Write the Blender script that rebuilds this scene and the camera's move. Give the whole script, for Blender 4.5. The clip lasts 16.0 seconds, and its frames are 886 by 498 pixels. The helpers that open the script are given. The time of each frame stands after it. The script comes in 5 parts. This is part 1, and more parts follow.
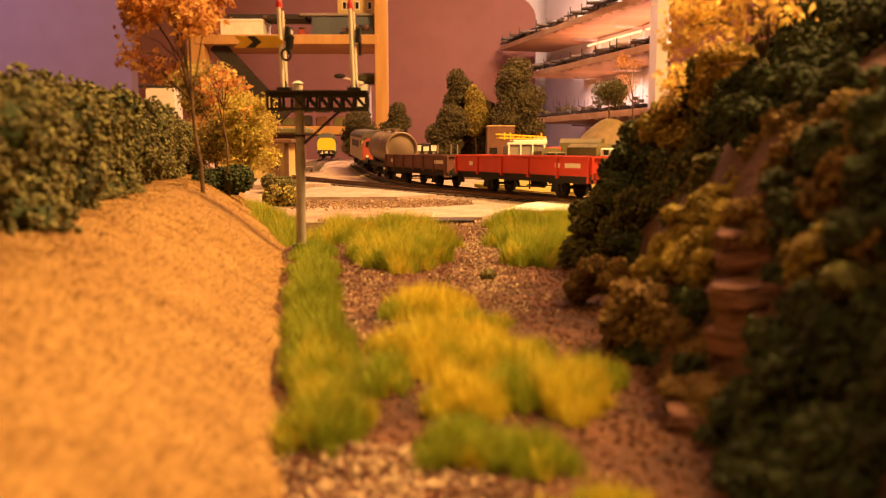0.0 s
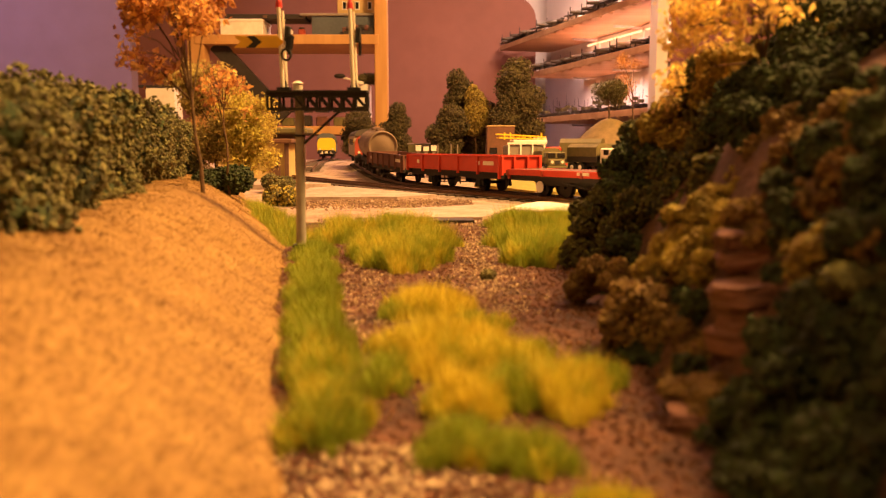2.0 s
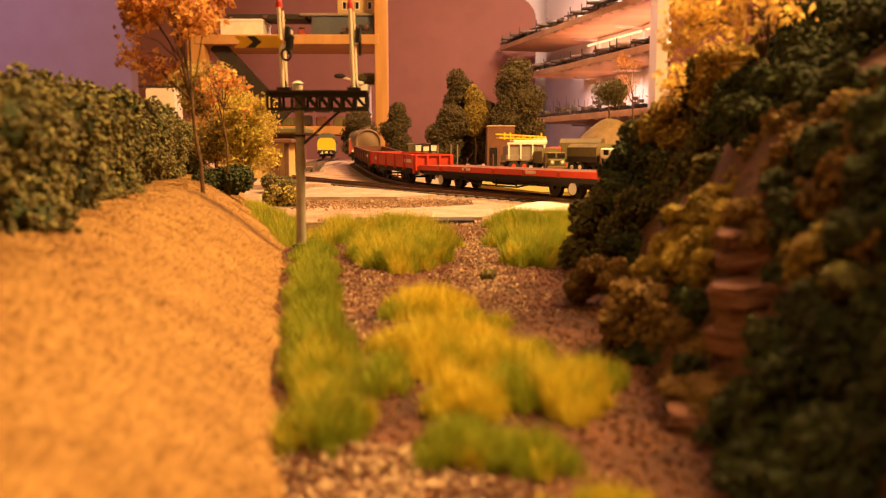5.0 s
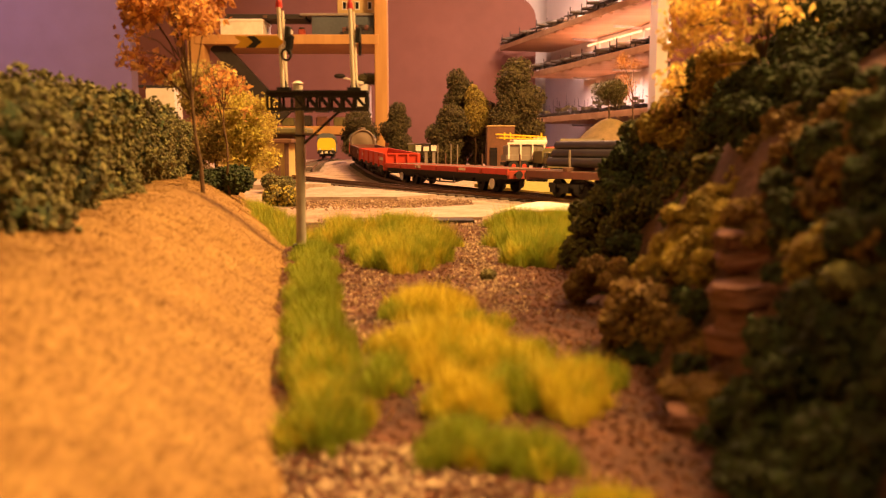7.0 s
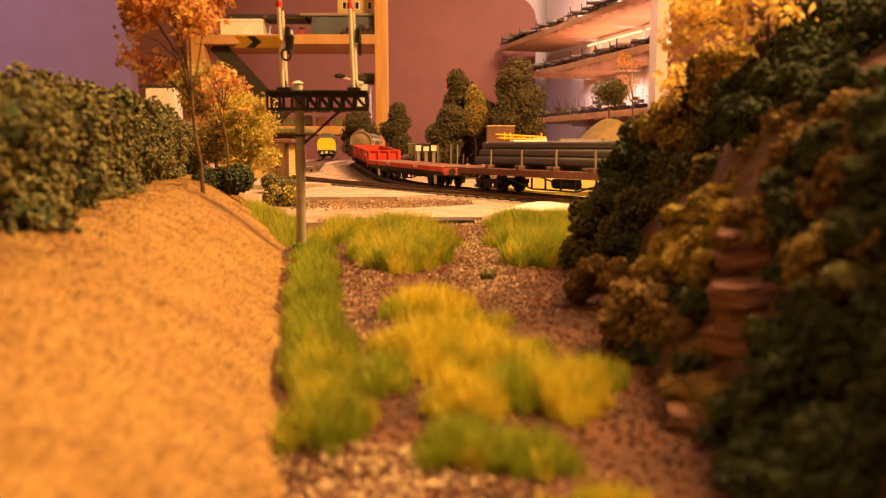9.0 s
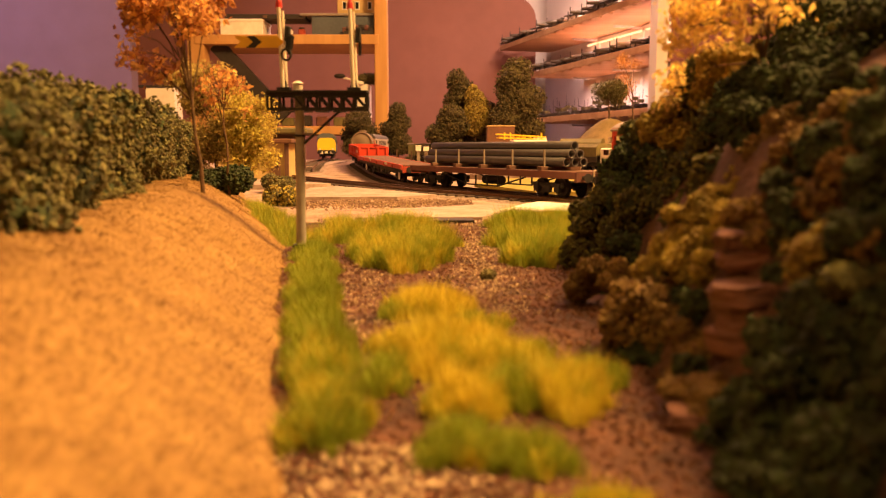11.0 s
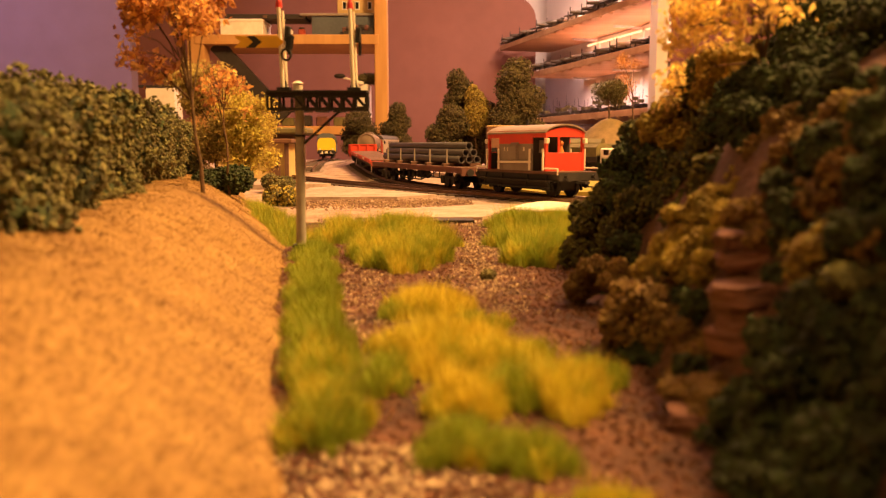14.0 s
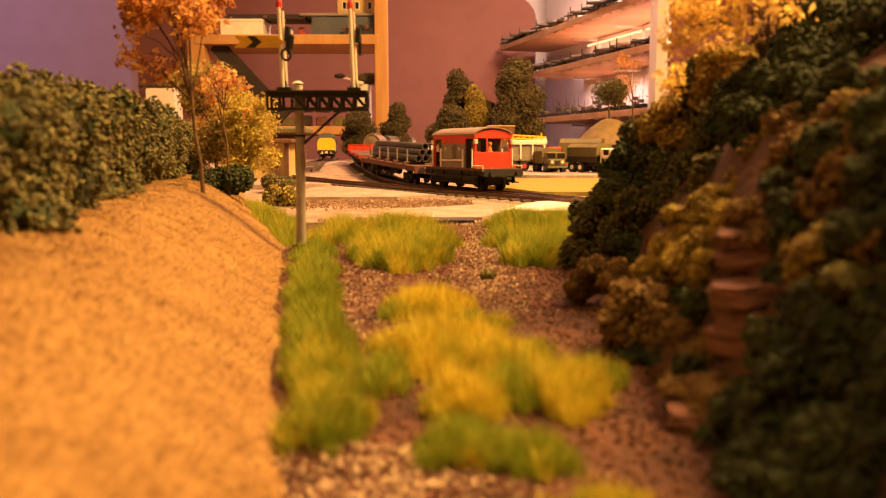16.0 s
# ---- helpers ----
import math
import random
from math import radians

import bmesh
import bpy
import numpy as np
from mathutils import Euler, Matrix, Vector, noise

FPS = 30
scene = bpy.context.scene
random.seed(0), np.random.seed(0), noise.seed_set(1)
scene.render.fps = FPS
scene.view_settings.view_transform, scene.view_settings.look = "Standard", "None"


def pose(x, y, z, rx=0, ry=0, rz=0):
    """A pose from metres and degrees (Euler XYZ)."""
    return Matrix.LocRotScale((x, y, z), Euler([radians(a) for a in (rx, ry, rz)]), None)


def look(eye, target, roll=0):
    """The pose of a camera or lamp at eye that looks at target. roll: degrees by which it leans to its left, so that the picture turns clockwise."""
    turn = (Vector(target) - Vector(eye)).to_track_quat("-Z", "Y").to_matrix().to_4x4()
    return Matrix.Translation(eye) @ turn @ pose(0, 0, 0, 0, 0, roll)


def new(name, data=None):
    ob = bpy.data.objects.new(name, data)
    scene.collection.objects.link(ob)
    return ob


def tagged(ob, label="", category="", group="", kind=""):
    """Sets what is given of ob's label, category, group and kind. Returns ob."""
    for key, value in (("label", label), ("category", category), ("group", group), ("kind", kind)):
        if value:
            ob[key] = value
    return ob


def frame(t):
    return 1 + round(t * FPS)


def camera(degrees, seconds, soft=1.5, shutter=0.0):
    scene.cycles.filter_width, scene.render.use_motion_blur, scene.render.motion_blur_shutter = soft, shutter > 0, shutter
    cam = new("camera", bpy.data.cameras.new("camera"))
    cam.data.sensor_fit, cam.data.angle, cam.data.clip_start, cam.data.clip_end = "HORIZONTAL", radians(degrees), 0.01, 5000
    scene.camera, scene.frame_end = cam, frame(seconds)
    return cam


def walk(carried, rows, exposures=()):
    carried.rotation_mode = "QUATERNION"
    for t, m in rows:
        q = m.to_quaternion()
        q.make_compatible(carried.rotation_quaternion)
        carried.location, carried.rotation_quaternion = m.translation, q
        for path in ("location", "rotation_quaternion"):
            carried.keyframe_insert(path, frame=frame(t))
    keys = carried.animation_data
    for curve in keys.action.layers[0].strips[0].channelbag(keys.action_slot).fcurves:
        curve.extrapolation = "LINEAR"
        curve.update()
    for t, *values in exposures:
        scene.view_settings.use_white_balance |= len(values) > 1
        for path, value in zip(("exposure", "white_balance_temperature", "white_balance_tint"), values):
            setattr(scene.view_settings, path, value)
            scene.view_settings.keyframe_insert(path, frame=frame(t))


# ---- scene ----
# The camera stands still, low over a 1:76 railway layout in a room; the rails lie at 1.0 m.
cam = camera(58.5, 16.0, soft=1.25)
EYE = pose(0, 0, 1.0328, 82.69, 0, 0)
walk(cam, [(0.0, EYE), (16.0, EYE)], exposures=[(0.0, 0.0), (16.0, 0.0)])
cam.data.dof.use_dof = True
cam.data.dof.focus_distance = 0.72
cam.data.dof.aperture_fstop = 25

# ---- light: warm room lamps overhead, strip lights under the shelves, added fills ----
world = bpy.data.worlds.new("room_world")
scene.world = world
world.use_nodes = True
world.node_tree.nodes["Background"].inputs[0].default_value = (1.0, 0.72, 0.5, 1)
world.node_tree.nodes["Background"].inputs[1].default_value = 0.025


def lamp(name, eye, target, energy, size, color, size_y=None):
    d = bpy.data.lights.new(name, "AREA")
    d.energy, d.size, d.color = energy, size, color
    if size_y:
        d.shape, d.size_y = "RECTANGLE", size_y
    ob = new(name, d)
    ob.matrix_world = look(eye, target)
    return ob


WARM = (1.0, 0.53, 0.165)
lamp("ceiling_lamp", (0.72, 0.36, 2.15), (0.0, 0.6, 1.0), 72, 0.35, WARM)
# Added fill from the near left, for sides the main lamp leaves dim.
lamp("near_left_fill", (-0.55, -0.55, 2.3), (-0.05, 0.6, 1.0), 8, 0.40, WARM)
lamp("ceiling_lamp_far", (0.1, 1.9, 2.35), (0.0, 1.6, 1.0), 22, 0.4, (1.0, 0.46, 0.31))
# Added fill that tints and brightens the lilac panel; no window stands here.
lamp("lilac_panel_fill", (-1.7, 1.9, 2.0), (-1.35, 2.75, 1.3), 2.7, 0.4, (0.78, 0.55, 0.95)).data.spread = radians(110)


# ---- materials ----
def material(name, c1, c2=None, scale=300.0, rough=0.8, metal=0.0, bump=0.3, vary=0.0, island=0.0, stretch=None, dist=0.0006, thin=0.0):
    m = bpy.data.materials.new(name)
    m.use_nodes = True
    nt = m.node_tree
    n, l = nt.nodes, nt.links
    bsdf = n["Principled BSDF"]
    c2 = c2 or tuple(v * 0.7 for v in c1)
    tc = n.new("ShaderNodeTexCoord")
    src = tc.outputs["Object"]
    if stretch:
        mp = n.new("ShaderNodeMapping")
        mp.inputs["Scale"].default_value = stretch
        l.new(src, mp.inputs[0])
        src = mp.outputs[0]
    big = n.new("ShaderNodeTexNoise")
    big.inputs["Scale"].default_value, big.inputs["Detail"].default_value = scale * 0.18, 4
    l.new(src, big.inputs["Vector"])
    fine = n.new("ShaderNodeTexNoise")
    fine.inputs["Scale"].default_value, fine.inputs["Detail"].default_value = scale, 5
    l.new(src, fine.inputs["Vector"])
    add = n.new("ShaderNodeMath")
    add.operation = "MULTIPLY_ADD"
    add.inputs[1].default_value = 0.55
    l.new(big.outputs["Fac"], add.inputs[0])
    half = n.new("ShaderNodeMath")
    half.operation = "MULTIPLY"
    half.inputs[1].default_value = 0.45
    l.new(fine.outputs["Fac"], half.inputs[0])
    l.new(half.outputs[0], add.inputs[2])
    ramp = n.new("ShaderNodeValToRGB")
    ramp.color_ramp.elements[0].position, ramp.color_ramp.elements[1].position = 0.36, 0.64
    ramp.color_ramp.elements[0].color, ramp.color_ramp.elements[1].color = (*c2, 1), (*c1, 1)
    l.new(add.outputs[0], ramp.inputs[0])
    col = ramp.outputs[0]
    if island or vary:
        if island:
            g = n.new("ShaderNodeNewGeometry")
            rnd = g.outputs["Random Per Island"]
        else:
            g = n.new("ShaderNodeObjectInfo")
            rnd = g.outputs["Random"]
        k = island or vary
        hsv = n.new("ShaderNodeHueSaturation")
        mr = n.new("ShaderNodeMapRange")
        mr.inputs["To Min"].default_value, mr.inputs["To Max"].default_value = 1 - k, 1 + k
        l.new(rnd, mr.inputs["Value"])
        l.new(mr.outputs[0], hsv.inputs["Value"])
        mh = n.new("ShaderNodeMapRange")
        mh.inputs["To Min"].default_value, mh.inputs["To Max"].default_value = 0.5 - 0.05 * k, 0.5 + 0.05 * k
        l.new(rnd, mh.inputs["Value"])
        l.new(mh.outputs[0], hsv.inputs["Hue"])
        l.new(col, hsv.inputs["Color"])
        col = hsv.outputs[0]
    l.new(col, bsdf.inputs["Base Color"])
    bsdf.inputs["Roughness"].default_value = rough
    bsdf.inputs["Metallic"].default_value = metal
    if bump:
        b = n.new("ShaderNodeBump")
        b.inputs["Strength"].default_value, b.inputs["Distance"].default_value = bump, dist
        l.new(fine.outputs["Fac"], b.inputs["Height"])
        l.new(b.outputs[0], bsdf.inputs["Normal"])
    if thin:
        # leaves and blades let part of the light through
        tr = n.new("ShaderNodeBsdfTranslucent")
        l.new(col, tr.inputs["Color"])
        mix = n.new("ShaderNodeMixShader")
        mix.inputs[0].default_value = thin
        l.new(bsdf.outputs[0], mix.inputs[1])
        l.new(tr.outputs[0], mix.inputs[2])
        l.new(mix.outputs[0], n["Material Output"].inputs["Surface"])
    return m


def glowing(name, color, strength):
    m = bpy.data.materials.new(name)
    m.use_nodes = True
    b = m.node_tree.nodes["Principled BSDF"]
    b.inputs["Base Color"].default_value = (*color, 1)
    b.inputs["Emission Color"].default_value = (*color, 1)
    b.inputs["Emission Strength"].default_value = strength
    return m


M_STRAW = material("straw_flock", (0.30, 0.182, 0.055), (0.19, 0.102, 0.028), 380, 0.95, 0, 0.6, dist=0.0006)
M_SOIL = material("soil", (0.12, 0.046, 0.024), (0.035, 0.014, 0.008), 420, 0.95, 0, 1.0, dist=0.0015)
M_EARTH = material("dark_earth", (0.13, 0.058, 0.032), (0.045, 0.021, 0.013), 420, 0.95, 0, 1.0, dist=0.0015)
M_STONE = material("gravel", (0.21, 0.086, 0.045), (0.07, 0.026, 0.014), 500, 0.9, 0, 0.4, island=0.4)
M_STONE_P = material("pale_gravel", (0.60, 0.46, 0.32), (0.28, 0.19, 0.12), 500, 0.9, 0, 0.4, island=0.5)
M_BALLAST = material("ballast", (0.34, 0.27, 0.22), (0.15, 0.11, 0.09), 900, 0.95, 0, 1.0, dist=0.001)
M_CONCRETE = material("concrete", (0.46, 0.36, 0.33), (0.25, 0.18, 0.145), 240, 0.85, 0, 0.25)
M_DUST = material("dusty_ground", (0.45, 0.34, 0.275), (0.17, 0.105, 0.075), 420, 0.95, 0, 0.6, dist=0.0008)
M_BIRCH = material("foliage_olive_gold", (0.54, 0.42, 0.15), (0.30, 0.23, 0.075), 400, 0.9, 0, 0.5, thin=0.35, island=0.4)
M_PALE = material("pale_card", (0.88, 0.84, 0.78), (0.76, 0.70, 0.62), 120, 0.7, 0, 0.1)
M_GRASS_G = material("grass_green", (0.37, 0.42, 0.038), (0.24, 0.31, 0.025), 200, 0.8, 0, 0, thin=0.22, island=0.35)
M_GRASS_Y = material("grass_yellow", (0.76, 0.63, 0.07), (0.54, 0.48, 0.045), 200, 0.8, 0, 0, thin=0.22, island=0.3)
M_GRASS_M = material("grass_mat", (0.34, 0.27, 0.05), (0.20, 0.17, 0.03), 500, 0.95, 0, 1.0)
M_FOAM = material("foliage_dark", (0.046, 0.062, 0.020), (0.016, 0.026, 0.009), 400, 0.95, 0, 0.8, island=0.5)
M_FOAM_O = material("foliage_olive", (0.125, 0.115, 0.032), (0.05, 0.05, 0.015), 400, 0.95, 0, 0.8, island=0.4)
M_FOAM_B = material("foliage_bronze", (0.22, 0.135, 0.04), (0.09, 0.055, 0.018), 400, 0.95, 0, 0.8, island=0.28)
M_FOAM_Y = material("foliage_gold", (0.36, 0.265, 0.052), (0.15, 0.11, 0.024), 400, 0.95, 0, 0.8, island=0.28)
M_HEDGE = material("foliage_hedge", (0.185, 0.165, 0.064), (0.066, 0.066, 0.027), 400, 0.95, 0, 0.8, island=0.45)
M_LIME = material("foliage_lime", (0.72, 0.60, 0.17), (0.48, 0.40, 0.10), 400, 0.9, 0, 0.5, thin=0.45, island=0.4)
M_ORANGE = material("leaves_orange", (0.78, 0.43, 0.15), (0.44, 0.21, 0.07), 300, 0.8, 0, 0.2, thin=0.45, island=0.5)
M_AMBER = material("leaves_amber", (0.92, 0.70, 0.24), (0.68, 0.48, 0.14), 300, 0.8, 0, 0.2, thin=0.45, island=0.4)
M_CONIFER = material("foliage_conifer", (0.115, 0.088, 0.035), (0.05, 0.043, 0.017), 500, 0.95, 0, 0.8, island=0.4)
M_BARK = material("bark", (0.16, 0.09, 0.045), (0.07, 0.04, 0.02), 500, 0.9, 0, 0.8)
M_ROCK = material("red_rock", (0.23, 0.105, 0.076), (0.10, 0.045, 0.034), 160, 0.9, 0, 1.0, stretch=(1, 1, 3.5), dist=0.003)
M_RAIL = material("rail_steel", (0.22, 0.13, 0.09), (0.12, 0.07, 0.05), 400, 0.45, 0.7, 0.2)
M_SLEEPER = material("sleeper", (0.09, 0.06, 0.045), (0.05, 0.035, 0.028), 600, 0.85, 0, 0.4, vary=0.3)
M_WALL = material("wall_paint_brown", (0.255, 0.103, 0.074), (0.222, 0.088, 0.063), 18, 0.75, 0, 0.15, dist=0.002)
M_WALL_L = material("wall_paint_lilac", (0.27, 0.19, 0.245), (0.24, 0.165, 0.21), 14, 0.8, 0, 0.15, dist=0.002)
M_WHITE = material("white_paint", (0.78, 0.74, 0.72), (0.70, 0.66, 0.64), 20, 0.6, 0, 0.08)
M_PINE = material("pine_wood", (0.60, 0.34, 0.12), (0.46, 0.24, 0.075), 60, 0.55, 0, 0.2, stretch=(1, 1, 0.15))
M_SHELF = material("shelf_wood", (0.60, 0.38, 0.20), (0.46, 0.27, 0.13), 60, 0.6, 0, 0.2, stretch=(0.2, 1, 1))
M_DARK = material("dark_brown_paint", (0.035, 0.025, 0.022), (0.02, 0.015, 0.013), 80, 0.7, 0, 0.2)
M_CARPET = material("floor_carpet", (0.20, 0.13, 0.09), (0.14, 0.09, 0.06), 300, 0.95, 0, 0.5)
M_RED = material("wagon_red", (0.62, 0.055, 0.026), (0.48, 0.042, 0.022), 120, 0.5, 0, 0.08)
M_RED_DULL = material("wagon_red_weathered", (0.40, 0.06, 0.03), (0.28, 0.045, 0.025), 120, 0.65, 0, 0.15)
M_MAROON = material("wagon_brown", (0.17, 0.06, 0.045), (0.11, 0.045, 0.035), 160, 0.7, 0, 0.2)
M_BLACK = material("underframe_black", (0.022, 0.018, 0.017), (0.012, 0.010, 0.010), 200, 0.75, 0, 0.2)
M_WHEEL = material("wheel_brown", (0.03, 0.022, 0.02), (0.015, 0.012, 0.01), 300, 0.6, 0.3, 0.2)
M_CREAM = material("white_line", (0.80, 0.74, 0.62), (0.70, 0.62, 0.5), 150, 0.5, 0, 0.05)
M_DISC = material("wheel_face_white", (0.92, 0.90, 0.86), (0.84, 0.80, 0.74), 150, 0.5, 0, 0.05)
M_TANK = material("tank_grey_brown", (0.30, 0.22, 0.17), (0.17, 0.115, 0.08), 60, 0.5, 0.1, 0.15)
M_PIPE = material("pipe_grey", (0.095, 0.088, 0.10), (0.06, 0.055, 0.065), 120, 0.45, 0, 0.1)
M_PLANK = material("deck_planks", (0.15, 0.072, 0.045), (0.085, 0.042, 0.03), 160, 0.85, 0, 0.4)
M_VANGREY = material("van_grey", (0.26, 0.22, 0.18), (0.21, 0.17, 0.14), 150, 0.6, 0, 0.1)
M_ROOF = material("van_roof", (0.27, 0.20, 0.16), (0.19, 0.14, 0.11), 120, 0.6, 0, 0.15)
M_BLUE = material("loco_blue", (0.10, 0.12, 0.15), (0.07, 0.085, 0.11), 150, 0.5, 0, 0.1)
M_YELLOW = material("warning_yellow", (0.90, 0.56, 0.02), (0.82, 0.48, 0.02), 150, 0.5, 0, 0.05)
M_GLASS_D = material("dark_window", (0.02, 0.018, 0.016), (0.014, 0.012, 0.011), 100, 0.15, 0, 0)
M_LOCO = material("loco_grey", (0.50, 0.42, 0.30), (0.38, 0.31, 0.22), 120, 0.55, 0, 0.1)
M_LOCOROOF = material("loco_roof", (0.10, 0.08, 0.07), (0.06, 0.05, 0.045), 120, 0.6, 0, 0.1)
M_BUFF = material("buff_render", (0.62, 0.45, 0.20), (0.50, 0.36, 0.15), 200, 0.8, 0, 0.2)
M_BRICK = material("brick_card", (0.17, 0.075, 0.045), (0.12, 0.055, 0.032), 300, 0.85, 0, 0.3)
M_OLIVE = material("olive_paint", (0.17, 0.14, 0.055), (0.11, 0.095, 0.04), 200, 0.7, 0, 0.15)
M_TAN = material("tan_grass", (0.24, 0.165, 0.07), (0.15, 0.11, 0.045), 400, 0.95, 0, 0.8)
M_POST = material("signal_grey", (0.36, 0.33, 0.29), (0.27, 0.24, 0.21), 200, 0.6, 0, 0.1)
M_SIGRED = material("signal_red", (0.55, 0.03, 0.03), (0.45, 0.025, 0.025), 200, 0.5, 0, 0.05)
M_ORANGEPAINT = material("orange_paint", (0.65, 0.20, 0.04), (0.5, 0.15, 0.03), 150, 0.5, 0, 0.05)
M_SIGNAL_Y = material("arm_yellow", (0.80, 0.47, 0.03), (0.70, 0.40, 0.03), 200, 0.5, 0, 0.05)
M_STRIP = glowing("strip_and_fill_light", (1.0, 0.72, 0.38), 1.7)


# ---- mesh helpers ----
def thing(name, label, category, m=None, group="", kind=""):
    ob = new(name)
    ob.empty_display_size = 0.01
    if m is not None:
        ob.matrix_world = m
    return tagged(ob, label, category, group, kind)


def part(name, bm, mat, parent=None, label="", smooth=False):
    if isinstance(bm, bpy.types.Mesh):
        me = bm
    else:
        me = bpy.data.meshes.new(name)
        bm.to_mesh(me)
        bm.free()
    if not me.materials:
        me.materials.append(mat)
    if smooth:
        for p in me.polygons:
            p.use_smooth = True
    ob = new(name, me)
    if parent:
        ob.parent = parent
    return tagged(ob, label)


def box(c, s, rot=None, bm=None, bevel=0.0):
    bm = bm or bmesh.new()
    m = Matrix.LocRotScale(c, Euler(rot) if rot else None, s)
    r = bmesh.ops.create_cube(bm, size=1.0, matrix=m)
    if bevel:
        edges = {e for v in r["verts"] for e in v.link_edges}
        bmesh.ops.bevel(bm, geom=list(edges), offset=bevel, segments=1, affect="EDGES")
    return bm


def rod(p0, p1, r0, r1=None, seg=8, bm=None, caps=True):
    bm = bm or bmesh.new()
    p0, p1 = Vector(p0), Vector(p1)
    d = p1 - p0
    m = Matrix.Translation((p0 + p1) / 2) @ d.to_track_quat("Z", "Y").to_matrix().to_4x4()
    bmesh.ops.create_cone(bm, cap_ends=caps, segments=seg, radius1=r0, radius2=r0 if r1 is None else r1, depth=d.length, matrix=m)
    return bm


def extrude_profile(pts, x0, x1, bm=None):
    """A solid of the closed profile pts (y, z), from x0 to x1."""
    bm = bm or bmesh.new()
    a = [bm.verts.new((x0, y, z)) for y, z in pts]
    b = [bm.verts.new((x1, y, z)) for y, z in pts]
    n = len(pts)
    for i in range(n):
        bm.faces.new((a[i], a[(i + 1) % n], b[(i + 1) % n], b[i]))
    bm.faces.new(a[::-1])
    bm.faces.new(b)
    bmesh.ops.recalc_face_normals(bm, faces=bm.faces)
    return bm


def mesh_from(name, verts, faces):
    me = bpy.data.meshes.new(name)
    me.from_pydata([tuple(v) for v in verts], [], faces)
    me.update()
    return me


rng = np.random.default_rng(7)


def smooth01(a, b, v):
    t = min(1.0, max(0.0, (v - a) / (b - a)))
    return t * t * (3 - 2 * t)


def leaves(clumps, count, size, jag=0.35, lumpy=True, fill=0.25):
    """Many small leaf-like lumps over ellipsoid clumps (x, y, z, rx, ry, rz): arrays for one mesh."""
    cl = np.array(clumps, float)
    area = (cl[:, 3] * cl[:, 4] + cl[:, 4] * cl[:, 5] + cl[:, 3] * cl[:, 5])
    pick = rng.choice(len(cl), count, p=area / area.sum())
    d = rng.normal(size=(count, 3))
    d /= np.linalg.norm(d, axis=1)[:, None]
    rad = 1 + jag * (rng.random(count) - 0.6)
    inner = rng.random(count) < fill
    rad[inner] *= rng.random(inner.sum()) * 0.5 + 0.5
    c = cl[pick, :3] + d * cl[pick, 3:] * rad[:, None]
    if lumpy:
        base = np.array([(1, 0, 0), (-1, 0, 0), (0, 1, 0), (0, -1, 0), (0, 0, 0.9), (0, 0, -0.9)], float)
        tri = np.array([(0, 2, 4), (2, 1, 4), (1, 3, 4), (3, 0, 4), (2, 0, 5), (1, 2, 5), (3, 1, 5), (0, 3, 5)])
    else:
        base = np.array([(0, -1, 0), (0.6, 0, 0.25), (0, 1, 0), (-0.6, 0, 0.25)], float)
        tri = np.array([(0, 1, 2), (0, 2, 3)])
    q = rng.normal(size=(count, 3, 3))
    q, _ = np.linalg.qr(q)
    k = len(base)
    sz = size * (0.55 + 0.9 * rng.random(count))
    v = np.einsum("nij,kj->nki", q, base) * sz[:, None, None]
    v *= 0.65 + 0.7 * rng.random((count, k, 1))
    v = (v + c[:, None, :]).reshape(-1, 3)
    f = (tri[None] + (np.arange(count) * k)[:, None, None]).reshape(-1, 3)
    return v, f


def leaf_part(name, clumps, count, size, mat, parent, label="", **kw):
    v, f = leaves(clumps, count, size, **kw)
    me = mesh_from(name, v, f.tolist())
    return part(name, me, mat, parent, label)


def core_part(name, clumps, mat, parent, shrink=0.86):
    """The solid inside of a bush, rough all over."""
    bm = bmesh.new()
    for x, y, z, rx, ry, rz in clumps:
        r = bmesh.ops.create_icosphere(bm, subdivisions=3, radius=1.0)
        for v in r["verts"]:
            k = shrink * (1 + 0.22 * noise.noise(v.co * 2.3 + Vector((x, y, z)) * 90) + 0.10 * noise.noise(v.co * 6 + Vector((z, x, y)) * 70))
            v.co = Vector((x + v.co.x * rx * k, y + v.co.y * ry * k, z + v.co.z * rz * k))
    return part(name, bm, mat, parent)


def blades(pts, height, width, lean=0.35):
    """Upright grass blades at pts (x, y, z): arrays for one mesh."""
    p = np.array(pts, float)
    n = len(p)
    a = rng.random(n) * 2 * math.pi
    h = height * (0.55 + 0.75 * rng.random(n))
    side = np.stack([np.cos(a), np.sin(a), np.zeros(n)], 1) * (width * 0.5)
    b = rng.random(n) * 2 * math.pi
    tip = p + np.stack([np.cos(b) * lean * h, np.sin(b) * lean * h, h], 1) * rng.uniform(0.7, 1.1, (n, 1))
    mid = p + (tip - p) * 0.55 + np.array([0, 0, 1]) * (h * 0.08)[:, None]
    v = np.stack([p - side, p + side, mid + side * 0.7, mid - side * 0.7, tip], 1).reshape(-1, 3)
    i = (np.arange(n) * 5)[:, None]
    f = [tuple(r) for r in (np.array([0, 1, 2, 3])[None] + i).tolist()] + [tuple(r) for r in (np.array([3, 2, 4])[None] + i).tolist()]
    return v, f


